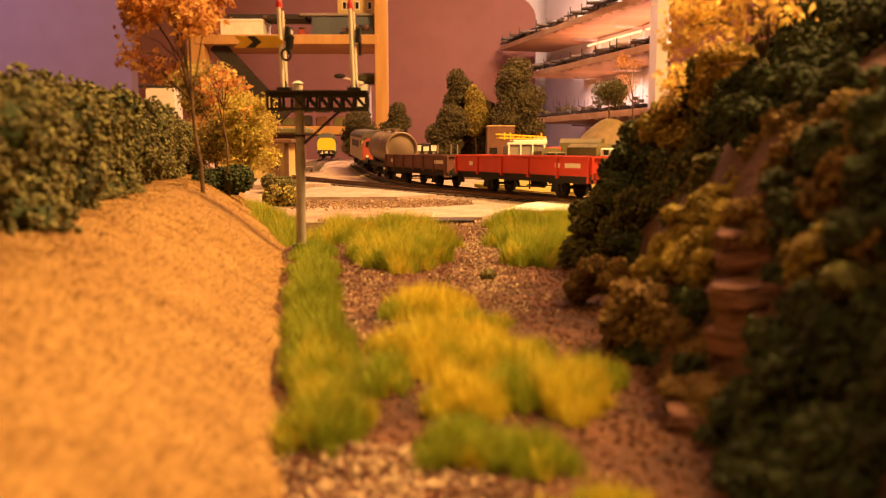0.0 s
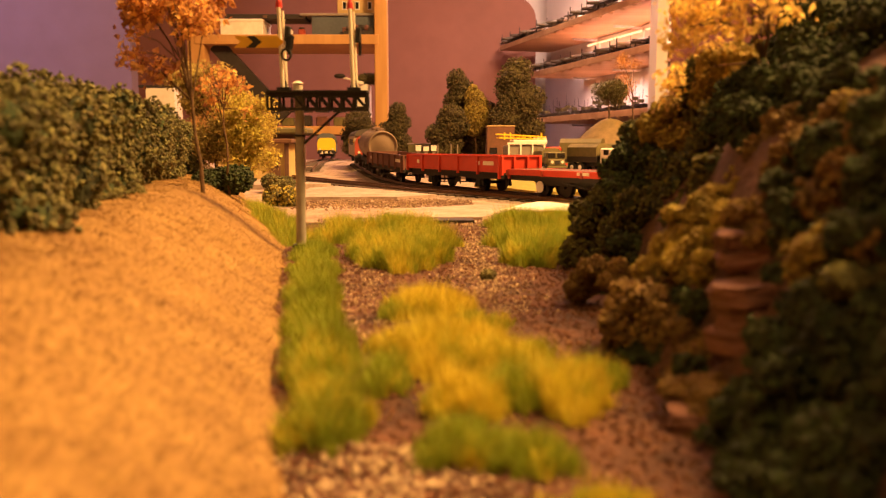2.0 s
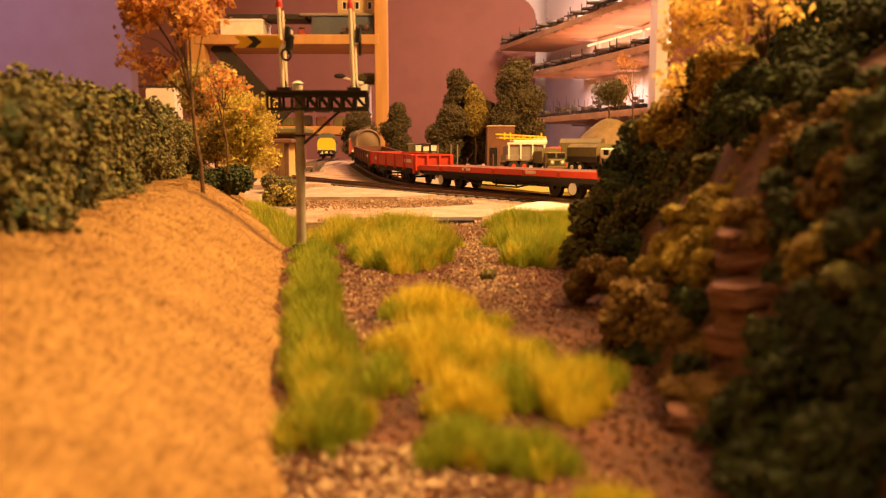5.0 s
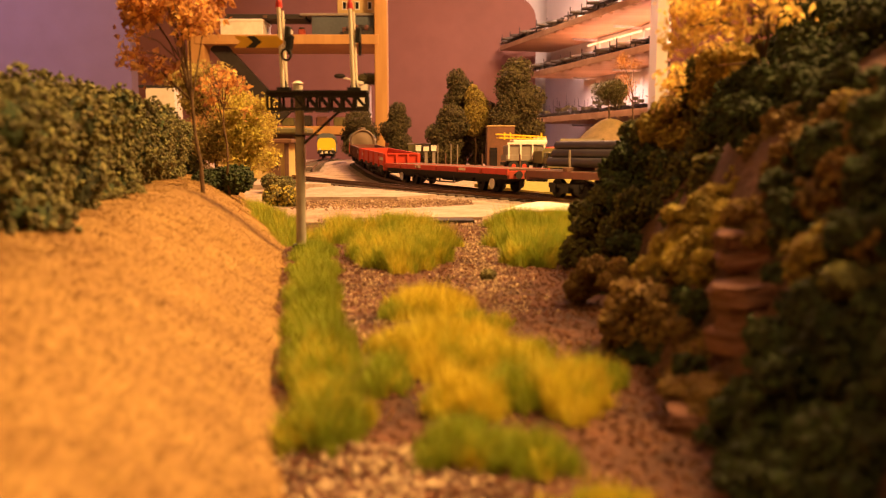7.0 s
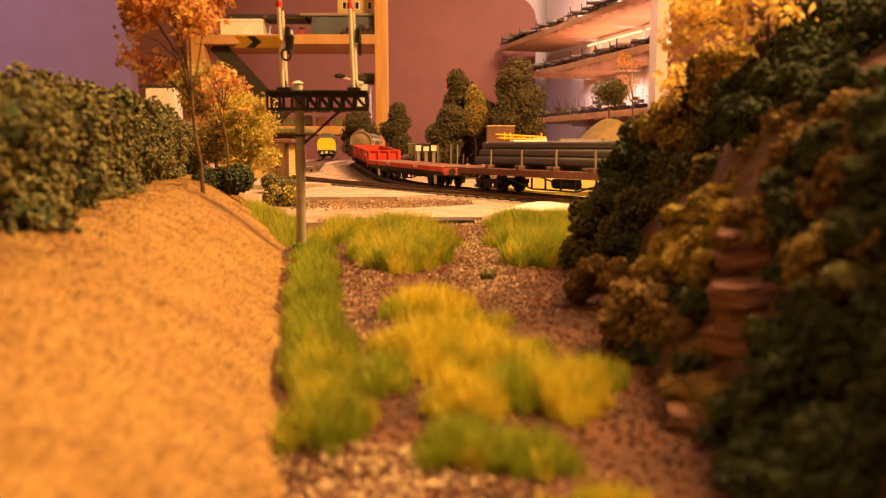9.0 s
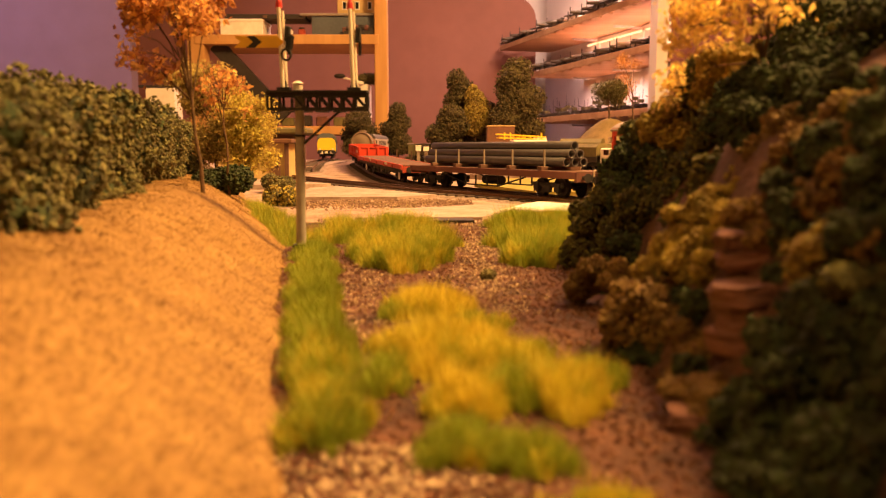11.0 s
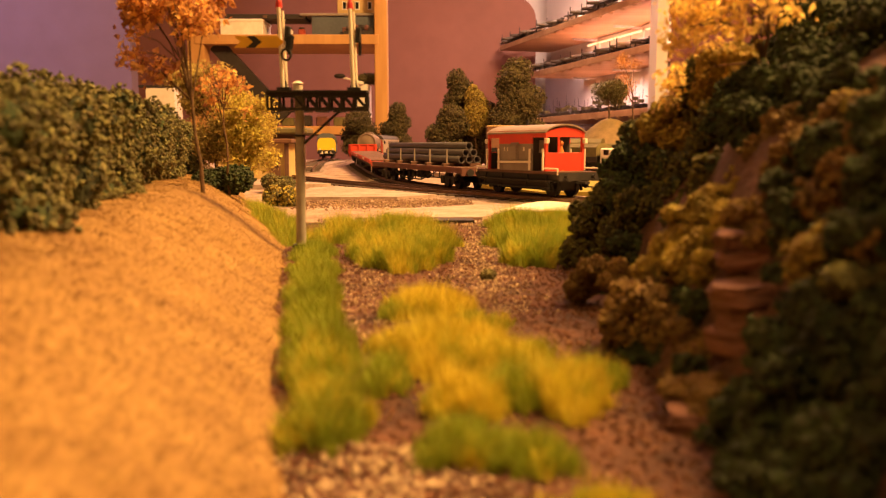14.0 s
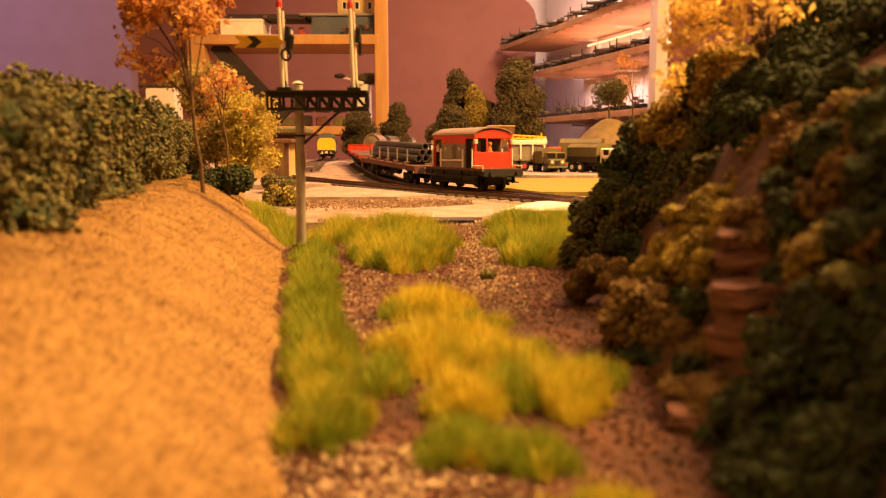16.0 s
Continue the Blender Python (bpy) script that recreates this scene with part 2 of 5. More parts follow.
# ---- the track's line ----
def track_line():
    """Points (x, y, heading) every 2 mm along the train's line; the distance is counted from the mouth of the cutting."""
    knots = np.array([-0.75, -0.5, -0.15, -0.06, 0.0, 0.12, 0.25, 0.4, 0.55, 0.7, 1.0, 1.5])
    curv = np.array([0.0, -1.2, -2.4, -1.0, 0.33, -0.62, -1.2, -0.67, -0.21, -0.52, -0.49, -1.6])
    s = np.arange(-0.78, 1.6, 0.002)
    k = np.interp(s, knots, curv)
    th = np.cumsum(k) * 0.002
    i0 = int(np.argmin(abs(s)))
    th += radians(120.41) - th[i0]
    x = np.cumsum(np.cos(th)) * 0.002
    y = np.cumsum(np.sin(th)) * 0.002
    return s, x - x[i0] + 0.1032, y - y[i0] + 0.4998, th


LINE = track_line()


def rise(y):
    """The line climbs a little at the far side."""
    return 0.0100 * smooth01(0.74, 1.12, y)


def on_line(s, side=0.0):
    x, y, th = (float(np.interp(s, LINE[0], LINE[i])) for i in (1, 2, 3))
    x, y = x - math.sin(th) * side, y + math.cos(th) * side
    return x, y, 1.0 + rise(y), th


def travelled(t):
    return 0.046966 * t - 0.00012078 * t * t - 0.0015


# ---- the room ----
def structure(name, bm, mat, label):
    ob = part(name, bm, mat)
    return tagged(ob, label, kind="structure")


def rounded_panel(x0, x1, z0, z1, y0, y1, r):
    """A board whose upper right corner is rounded."""
    pts = [(x0, z0), (x1, z0)] + [(x1 - r + r * math.cos(a), z1 - r + r * math.sin(a)) for a in np.linspace(0, math.pi / 2, 12)] + [(x0, z1)]
    bm = bmesh.new()
    a = [bm.verts.new((x, y0, z)) for x, z in pts]
    b = [bm.verts.new((x, y1, z)) for x, z in pts]
    n = len(pts)
    for i in range(n):
        bm.faces.new((a[i], a[(i + 1) % n], b[(i + 1) % n], b[i]))
    bm.faces.new(a[::-1])
    bm.faces.new(b)
    bmesh.ops.recalc_face_normals(bm, faces=bm.faces)
    return bm


structure("floor", box((0, 1.0, -0.05), (6.0, 6.4, 0.1)), M_CARPET, "brown carpet on the floor of the hobby room")
structure("ceiling", box((0, 1.0, 2.45), (6.0, 6.4, 0.1)), M_WHITE, "white painted ceiling of the hobby room")
structure("wall_north", box((0.2, 3.45, 1.2), (6.0, 0.1, 2.4)), M_WHITE, "white painted wall behind the layout")
structure("wall_west", box((-2.45, 1.0, 1.2), (0.1, 6.4, 2.4)), M_WALL_L, "lilac painted side wall")
structure("wall_south", box((0, -2.05, 1.2), (6.0, 0.1, 2.4)), M_WALL_L, "plain wall behind")
structure("wall_east", box((2.6, 1.0, 1.2), (0.1, 6.4, 2.4)), M_WALL, "brown painted wall")
structure("wall_panel_brown", rounded_panel(-1.55, 0.372, 0.0, 1.629, 3.25, 3.29, 0.094), M_WALL, "red-brown painted wall panel with a rounded corner")
structure("wall_panel_lilac", box((-1.96, 2.80, 1.2), (1.78, 0.06, 2.3)), M_WALL_L, "lilac painted wall beside the shelves")

# Shelved wall: its line runs from the far corner towards the camera.
WDIR = Vector((0.264, -0.9645, 0))
WOUT = Vector((-0.9645, -0.264, 0))
WFAR = Vector((0.322, 2.8, 0))
WTURN = math.atan2(WDIR.y, WDIR.x)


def wall_box(along0, along1, out0, out1, z0, z1, bevel=0.0):
    """A box beside the shelved wall: along it, out from the shelves' front edge (negative: towards the wall), up."""
    c = WFAR + WDIR * ((along0 + along1) / 2) + WOUT * ((out0 + out1) / 2)
    return box((c.x, c.y, (z0 + z1) / 2), (abs(along1 - along0), abs(out1 - out0), z1 - z0), (0, 0, WTURN), bevel=bevel)


structure("wall_northeast", wall_box(-0.44, 2.6, -0.30, -0.22, 0.0, 2.4), M_WHITE, "white painted wall behind the model shelves")
structure("wall_post_white", wall_box(0.80, 0.835, -0.013, 0.018, 0.0, 2.4), M_WHITE, "white painted upright at the end of the shelves")
structure("wall_panel_red", wall_box(0.84, 2.6, -0.215, -0.018, 0.0, 2.4), M_WALL, "red-brown painted wall past the white upright")

TOP_Z = 1.426
for z in (1.135, 1.295, TOP_Z):
    top = z == TOP_Z
    sh = thing("wall_shelf", "long wooden wall shelf crowded with small models", "shelf", group="model shelves")
    part("board", wall_box(-0.38 if top else -0.05, 0.795, -0.215, 0.0, z - 0.018, z, 0.001), M_SHELF, sh)
    for k in range(12):
        a = 0.01 + 0.066 * k
        part("shelf_clip", wall_box(a, a + 0.007, -0.010, 0.0015, z - 0.0215, z - 0.0183), M_SHELF, sh)
    for a in (0.06, 0.36, 0.66):
        c = WFAR + WDIR * a - WOUT * 0.16
        b = box((c.x, c.y, z - 0.026), (0.010, 0.10, 0.006), (0, 0, WTURN))
        w0 = c - WOUT * 0.048
        box((w0.x, w0.y, z - 0.050), (0.010, 0.006, 0.044), (0, 0, WTURN), bm=b)
        part("bracket", b, M_WHITE, sh, "white bracket")
    # Only the upper strip belongs here; the middle one is added to light the wall.
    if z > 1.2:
        st = thing("strip_and_fill_light", "slim warm strip light under a shelf; the middle one is an added fill", "light", group="strip lights")
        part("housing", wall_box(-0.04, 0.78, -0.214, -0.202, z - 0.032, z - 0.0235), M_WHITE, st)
        # The lip is added to keep the tube out of sight.
        part("shade", wall_box(-0.04, 0.78, -0.2015, -0.1995, z - (0.034 if top else 0.044), z - 0.0235), M_WHITE, st, "white added lip hiding the tube")
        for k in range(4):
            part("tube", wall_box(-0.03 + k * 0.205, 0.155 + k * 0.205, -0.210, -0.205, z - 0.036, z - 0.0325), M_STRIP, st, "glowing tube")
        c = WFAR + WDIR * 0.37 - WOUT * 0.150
        lamp("strip_and_fill_lamp", (c.x, c.y, z - 0.046), (c.x - 0.02, c.y - 0.005, 0.9), 4.0 if top else 1.8, 0.80, (1.0, 0.58, 0.50), 0.010)
c = WFAR + WDIR * 0.35 - WOUT * 0.12
lamp("shelf_top_lamp", (c.x, c.y, 1.85), (c.x - 0.02, c.y + 0.1, 1.4), 18.0, 0.6, (1.0, 0.63, 0.49), 0.1)


def aircraft(p, turn, span, mat, label):
    t = thing("model_aircraft", label, "model aircraft", Matrix.Translation(p) @ Matrix.Rotation(turn, 4, "Z"), "model aircraft on the shelves")
    L = span * 0.85
    b = rod((L * 0.5, 0, 0.014), (L * 0.1, 0, 0.016), 0.004, 0.0085, 10)
    rod((L * 0.1, 0, 0.016), (-L * 0.5, 0, 0.020), 0.0085, 0.0025, 10, b)
    part("fuselage", b, mat, t, smooth=True)
    part("wing", box((L * 0.12, 0, 0.0135), (span * 0.17, span, 0.0032), bevel=0.001), mat, t)
    part("tailplane", box((-L * 0.45, 0, 0.0205), (span * 0.09, span * 0.34, 0.002), bevel=0.0006), mat, t)
    part("fin", box((-L * 0.46, 0, 0.027), (span * 0.09, 0.002, 0.016), (0, 0.25, 0)), mat, t)
    part("canopy", box((L * 0.05, 0, 0.026), (span * 0.12, 0.008, 0.006), bevel=0.002), M_GLASS_D, t)
    for y in (-span * 0.13, span * 0.13):
        part("undercarriage_leg", box((L * 0.16, y, 0.0065), (0.003, 0.002, 0.013)), M_DARK, t)
    part("propeller", box((L * 0.51, 0, 0.014), (0.0012, 0.0035, 0.030)), M_DARK, t)
    return t


M_AIR = material("camouflage_paint", (0.085, 0.055, 0.035), (0.035, 0.03, 0.02), 90, 0.6, 0, 0.05, vary=0.35)
M_AIR2 = material("pale_grey_paint", (0.40, 0.33, 0.27), (0.28, 0.22, 0.18), 90, 0.5, 0, 0.05, vary=0.3)
for z, n, a0, a1 in ((TOP_Z, 13, -0.36, 0.66), (1.295, 13, -0.02, 0.77)):
    for k in range(n):
        a = a0 + (a1 - a0) * k / (n - 1)
        q = WFAR + WDIR * a - WOUT * random.uniform(0.020, 0.055)
        turn = math.atan2(WOUT.y, WOUT.x) + random.uniform(-0.5, 0.5)
        aircraft((q.x, q.y, z), turn, random.uniform(0.11, 0.155), M_AIR if random.random() < 0.85 else M_AIR2, "small camouflaged model aircraft standing on a wall shelf")


def field_gun(p, turn, k):
    t = thing("model_vehicle", "tiny dark military model on the lower shelf", "model vehicle", Matrix.Translation(p) @ Matrix.Rotation(turn, 4, "Z"), "military models on the shelf")
    part("hull", box((0, 0, 0.009), (0.036 * k, 0.018, 0.010), bevel=0.002), M_DARK, t)
    part("cab", box((0.008, 0, 0.018 * k), (0.015, 0.015, 0.010), bevel=0.001), M_OLIVE, t)
    part("barrel", rod((0, 0, 0.02), (0.030 * k, 0, 0.027 * k), 0.0012, seg=6), M_DARK, t)
    for x in (-0.011, 0.011):
        for y in (-0.009, 0.009):
            part("wheel", rod((x, y - 0.001, 0.005), (x, y + 0.001, 0.005), 0.005, seg=10), M_DARK, t)
    part("aerial", rod((-0.01, 0.004, 0.015), (-0.012, 0.004, 0.045 * k), 0.0006, seg=5), M_DARK, t)


for k in range(28):
    q = WFAR + WDIR * (0.0 + 0.0285 * k) - WOUT * random.uniform(0.015, 0.06)
    field_gun((q.x, q.y, 1.135), random.uniform(0, 6.28), random.uniform(0.9, 1.7))

# Left-hand shelf unit: pine post, two boards, a dark sloping brace.
unit = thing("shelf_unit", "pine shelf unit with an upright post and dark brace", "shelf")
part("post", box((-0.1455, 1.915, 1.15), (0.030, 0.045, 2.3), bevel=0.002), M_PINE, unit)
part("board", box((-0.365, 1.99, 1.283), (0.43, 0.20, 0.022), bevel=0.001), M_PINE, unit)
part("board", box((-0.33, 1.99, 1.073), (0.40, 0.20, 0.02), bevel=0.001), M_PINE, unit)
part("post", box((-0.578, 1.915, 0.65), (0.04, 0.045, 1.3), bevel=0.002), M_PINE, unit)
part("brace", box((-0.46, 1.93, 1.19), (0.235, 0.02, 0.035), (0, radians(47), 0)), M_DARK, unit, "dark sloping brace")


def shelf_box(name, label, cat, c, size, mat, bevel=0.001):
    t = thing(name, label, cat, Matrix.Translation((c[0], c[1], c[2])))
    part("body", box((0, 0, size[2] / 2), size, bevel=bevel), mat, t)
    return t


t = shelf_box("storage_box", "white cardboard box on the pine shelf", "box", (-0.475, 1.96, 1.2942), (0.10, 0.09, 0.034), M_PALE)
part("lid", box((0, 0, 0.036), (0.103, 0.093, 0.006), bevel=0.001), M_PALE, t)
t = shelf_box("storage_box", "flat dark case lying on top of the white box", "case", (-0.42, 1.96, 1.3332), (0.19, 0.08, 0.012), M_DARK)
part("latch", box((0, -0.041, 0.006), (0.01, 0.002, 0.006)), M_RAIL, t)
t = shelf_box("model_house", "cream model house with small dark windows", "model building", (-0.205, 1.98, 1.347), (0.095, 0.06, 0.055), M_BUFF)
for x in (-0.03, 0.0, 0.03):
    part("window", box((x, -0.031, 0.022), (0.011, 0.003, 0.020)), M_PALE, t)
    part("pane", box((x, -0.033, 0.022), (0.007, 0.002, 0.015)), M_GLASS_D, t)
part("roof", box((0, 0, 0.06), (0.105, 0.07, 0.010), bevel=0.002), M_PALE, t)
t = shelf_box("display_case", "grey-blue flat display case on the pine shelf", "case", (-0.235, 1.98, 1.2942), (0.15, 0.12, 0.046), M_BLUE)
part("lid", box((-0.01, 0, 0.049), (0.185, 0.13, 0.006), bevel=0.001), M_VANGREY, t)
for k, x in enumerate((-0.385, -0.365, -0.335)):
    t = shelf_box("paint_pot", "small pot on the pine shelf", "pot", (x, 1.93, 1.2942), (0.016, 0.016, 0.017), (M_DARK, M_PALE, M_RED_DULL)[k], 0.003)
    part("lid", rod((0, 0, 0.017), (0, 0, 0.021), 0.007, seg=12), M_DARK, t)
t = shelf_box("model_heap", "heap of dark model parts before the case", "model parts", (-0.195, 1.905, 1.2942), (0.075, 0.012, 0.010), M_DARK)
for k in range(9):
    part("piece", box((-0.035 + k * 0.0085, random.uniform(-0.004, 0.004), 0.012 + 0.007 * math.sin(k * 0.4)), (0.011, 0.009, 0.012), (k, k * 2, k), bevel=0.002), M_DARK if k % 3 else M_MAROON, t)
t = shelf_box("storage_box", "pale card box on the lower pine shelf", "box", (-0.196, 1.96, 1.0832), (0.038, 0.06, 0.10), M_PALE)
part("label", box((0.0, -0.031, 0.03), (0.02, 0.002, 0.035)), M_DARK, t)
t = thing("desk_lamp", "small lamp with dark oval shade and thin arm", "lamp", Matrix.Translation((-0.20, 1.93, 1.1833)))
part("arm", rod((-0.04, 0, 0.016), (0.005, 0, 0.004), 0.0025, seg=8), M_PALE, t)
part("foot", box((0.0, 0, 0.003), (0.02, 0.02, 0.006), bevel=0.001), M_PALE, t)
bm = bmesh.new()
bmesh.ops.create_uvsphere(bm, u_segments=14, v_segments=8, radius=1.0, matrix=Matrix.Translation((-0.047, 0, 0.019)) @ Matrix.Diagonal((0.014, 0.010, 0.006, 1)))
part("shade", bm, M_DARK, t, smooth=True)
t = thing("model_tree_top", "dark green oval foam tree stored on the box", "model tree", Matrix.Translation((-0.178, 1.95, 1.1843)))
core_part("core", [(0, 0, 0.013, 0.030, 0.02, 0.013)], M_CONIFER, t, 0.95)
leaf_part("foliage", [(0, 0, 0.013, 0.030, 0.02, 0.013)], 500, 0.002, M_CONIFER, t)
for k in range(6):
    t = shelf_box("storage_tin", "dull dark tin on the lower pine shelf", "tin", (-0.46 + k * 0.042, 1.95, 1.0832), (0.03, 0.03, random.uniform(0.02, 0.035)), (M_DARK, M_MAROON, M_OLIVE)[k % 3], 0.003)
    part("lid", box((0, 0, 0.036), (0.031, 0.031, 0.003)), M_DARK, t)

# ---- the layout's baseboard ----
def ground_z(x, y):
    front = smooth01(0.355, 0.395, y)
    left = 1 - smooth01(-0.09, -0.02, x)
    return 0.9900 + 0.0052 * front + rise(y) * left + 0.0006 * noise.noise(Vector((x * 60, y * 60, 0)))


def grid(x0, x1, y0, y1, nx, ny, fz):
    xs, ys = np.linspace(x0, x1, nx), np.linspace(y0, y1, ny)
    v = [(x, y, fz(x, y)) for y in ys for x in xs]
    f = [(j * nx + i, j * nx + i + 1, (j + 1) * nx + i + 1, (j + 1) * nx + i) for j in range(ny - 1) for i in range(nx - 1)]
    return v, f


v, f = grid(-1.3, 0.75, 0.02, 0.40, 140, 60, ground_z)
tagged(part("ground", mesh_from("ground", v, f), M_SOIL, None, smooth=True), "brown gravelly layout ground", kind="structure")
v, f = grid(-1.3, 0.75, 0.40, 1.85, 140, 110, ground_z)
tagged(part("ground_yard", mesh_from("ground_yard", v, f), M_DUST, None, smooth=True), "pale dusty ground of the yard", kind="structure")
structure("baseboard", box((-0.27, 0.93, 0.955), (2.06, 1.86, 0.04)), M_PINE, "wooden baseboard under the layout")

for x in (-1.22, 0.68):
    for y in (0.08, 1.78):
        structure("baseboard_leg", box((x, y, 0.4675), (0.06, 0.06, 0.935), bevel=0.002), M_PINE, "square wooden leg under the baseboard")


# ---- track ----
def offset_line(pts, side):
    out = []
    for i, p in enumerate(pts):
        a, b = pts[max(0, i - 1)], pts[min(len(pts) - 1, i + 1)]
        th = math.atan2(b[1] - a[1], b[0] - a[0])
        out.append((p[0] - math.sin(th) * side, p[1] + math.cos(th) * side, p[2], th))
    return out


def ribbon(rows, profile):
    """Sweep a closed profile (side, z) along rows (x, y, z, heading)."""
    bm = bmesh.new()
    rings = []
    for x, y, z, th in rows:
        rings.append([bm.verts.new((x - math.sin(th) * a, y + math.cos(th) * a, z + h)) for a, h in profile])
    n = len(profile)
    for r, q in zip(rings, rings[1:]):
        for i in range(n):
            bm.faces.new((r[i], r[(i + 1) % n], q[(i + 1) % n], q[i]))
    bmesh.ops.recalc_face_normals(bm, faces=bm.faces)
    return bm


RAIL = [(-0.0012, -0.0024), (0.0012, -0.0024), (0.0003, -0.0018), (0.0003, -0.0008), (0.0006, -0.0006), (0.0006, 0.0), (-0.0006, 0.0), (-0.0006, -0.0006), (-0.0003, -0.0008), (-0.0003, -0.0018)]
SLEEPER_ME = bpy.data.meshes.new("sleeper")
b_ = box((0, 0, -0.0036), (0.0038, 0.034, 0.0028), bevel=0.0003)
b_.to_mesh(SLEEPER_ME)
b_.free()


def railway(rows, label, gap=0.0085):
    tr = thing("railway_track", label, "track", kind="structure")
    part("ballast", ribbon(rows, [(-0.026, -0.0062), (-0.019, -0.0036), (0.019, -0.0036), (0.026, -0.0062)]), M_BALLAST, tr, "grey-brown ballast")
    part("rail", ribbon(rows, [(a + 0.00855, h) for a, h in RAIL]), M_RAIL, tr)
    part("rail", ribbon(rows, [(a - 0.00855, h) for a, h in RAIL]), M_RAIL, tr)
    d = 0.0
    for a, b in zip(rows, rows[1:]):
        d += math.dist(a[:2], b[:2])
        if d >= gap:
            d = 0.0
            ob = part("sleeper", SLEEPER_ME, M_SLEEPER, tr)
            ob.matrix_world = Matrix.Translation(b[:3]) @ Matrix.Rotation(b[3], 4, "Z")
    return tr


def spline(pts, step=0.004):
    """A smooth line through a few points (x, y)."""
    p = [np.array(q, float) for q in pts]
    p = [2 * p[0] - p[1]] + p + [2 * p[-1] - p[-2]]
    out = []
    for a, b, c_, d in zip(p, p[1:], p[2:], p[3:]):
        n = max(2, int(np.linalg.norm(c_ - b) / step))
        for k in range(n):
            t = k / n
            out.append(tuple(0.5 * (2 * b + (c_ - a) * t + (2 * a - 5 * b + 4 * c_ - d) * t * t + (3 * b - a - 3 * c_ + d) * t ** 3)))
    return offset_line([(x, y, 1.0 + rise(y)) for x, y in out], 0.0)


main_rows = [on_line(s) for s in np.arange(-0.70, 1.42, 0.004)]
railway(main_rows, "curved main line of steel rails on dark sleepers")
railway(spline([(0.10, 0.485), (0.075, 0.53), (0.028, 0.595), (-0.02, 0.655), (-0.078, 0.75), (-0.17, 0.87), (-0.30, 1.0), (-0.50, 1.17)]), "second line branching off on dark sleepers")
railway(spline([(-0.17, 0.98), (-0.19, 1.15), (-0.215, 1.35), (-0.235, 1.6), (-0.25, 1.8)]), "siding with a parked locomotive")


# ---- the train: every vehicle's front looks along +x, the rails lie at z = 0 ----
def wheel_mesh(name, r, disc, out=0.0):
    """A pair of wheels on their axle."""
    bm = bmesh.new()
    for side in (-1, 1):
        rod((0, side * 0.0072, 0), (0, side * 0.0096, 0), r, seg=20, bm=bm)
        rod((0, side * 0.0066, 0), (0, side * 0.0072, 0), r * 1.10, seg=20, bm=bm)
        rod((0, side * 0.0095, 0), (0, side * 0.0101, 0), r * 0.22, seg=8, bm=bm)
    rod((0, -0.0115, 0), (0, 0.0115, 0), 0.0009, seg=6, bm=bm)
    me = bpy.data.meshes.new(name)
    bm.to_mesh(me)
    bm.free()
    me.materials.append(M_WHEEL)
    if disc:
        faces = []
        for side in (-1, 1):
            bm = rod((0, side * (0.0096 + out), 0), (0, side * (0.0100 + out), 0), r * 0.62, seg=20)
            d = bpy.data.meshes.new("wheel_face")
            bm.to_mesh(d)
            bm.free()
            d.materials.append(M_DISC)
            faces.append(d)
        return me, faces
    return me, None


TRAIN = []
WHEELS = []


def axle(parent, x, r=0.0063, disc=False):
    me, face = wheel_mesh("wheelset", r, disc, 0.0030)
    w = part("wheelset", me, M_WHEEL, parent)
    w.location = (x, 0, r)
    for d in face or ():
        part("wheel_face", d, M_DISC, w, "white painted wheel face")
    WHEELS.append((w, x, r))
    return w


def buffers(parent, xe, z=0.0138):
    for s in (-1, 1):
        for y in (-0.0115, 0.0115):
            b = rod((s * xe, y, z), (s * (xe + 0.0045), y, z), 0.0012, seg=8)
            rod((s * (xe + 0.0045), y, z), (s * (xe + 0.0053), y, z), 0.0029, seg=12, bm=b)
            part("buffer", b, M_BLACK, parent)
        part("coupling", box((s * (xe + 0.004), 0, 0.010), (0.009, 0.004, 0.0016)), M_BLACK, parent)


def axlebox(parent, x, z=0.0063, y=0.0125):
    for s in (-1, 1):
        b = box((x, s * y, z), (0.005, 0.0025, 0.0055), bevel=0.0005)
        box((x, s * y, z + 0.0032), (0.016, 0.0018, 0.0012), bm=b)
        box((x - 0.0045, s * (y - 0.0004), z + 0.001), (0.0016, 0.0012, 0.0075), (0, 0.35, 0), bm=b)
        box((x + 0.0045, s * (y - 0.0004), z + 0.001), (0.0016, 0.0012, 0.0075), (0, -0.35, 0), bm=b)
        part("axle_guard", b, M_BLACK, parent)


def brake_gear(parent, half, y=0.0135):
    for s in (-1, 1):
        b = box((0, s * y, 0.0058), (half * 1.3, 0.0008, 0.0009), (0, 0.03, 0))
        box((half * 0.35, s * y, 0.0075), (0.0008, 0.0008, 0.006), bm=b)
        box((-half * 0.3, s * y, 0.0075), (0.0008, 0.0008, 0.006), bm=b)
        part("brake_lever", b, M_BLACK, parent)
    b = rod((-0.006, -0.004, 0.0075), (0.006, -0.004, 0.0075), 0.0030, seg=12)
    part("brake_cylinder", b, M_BLACK, parent)


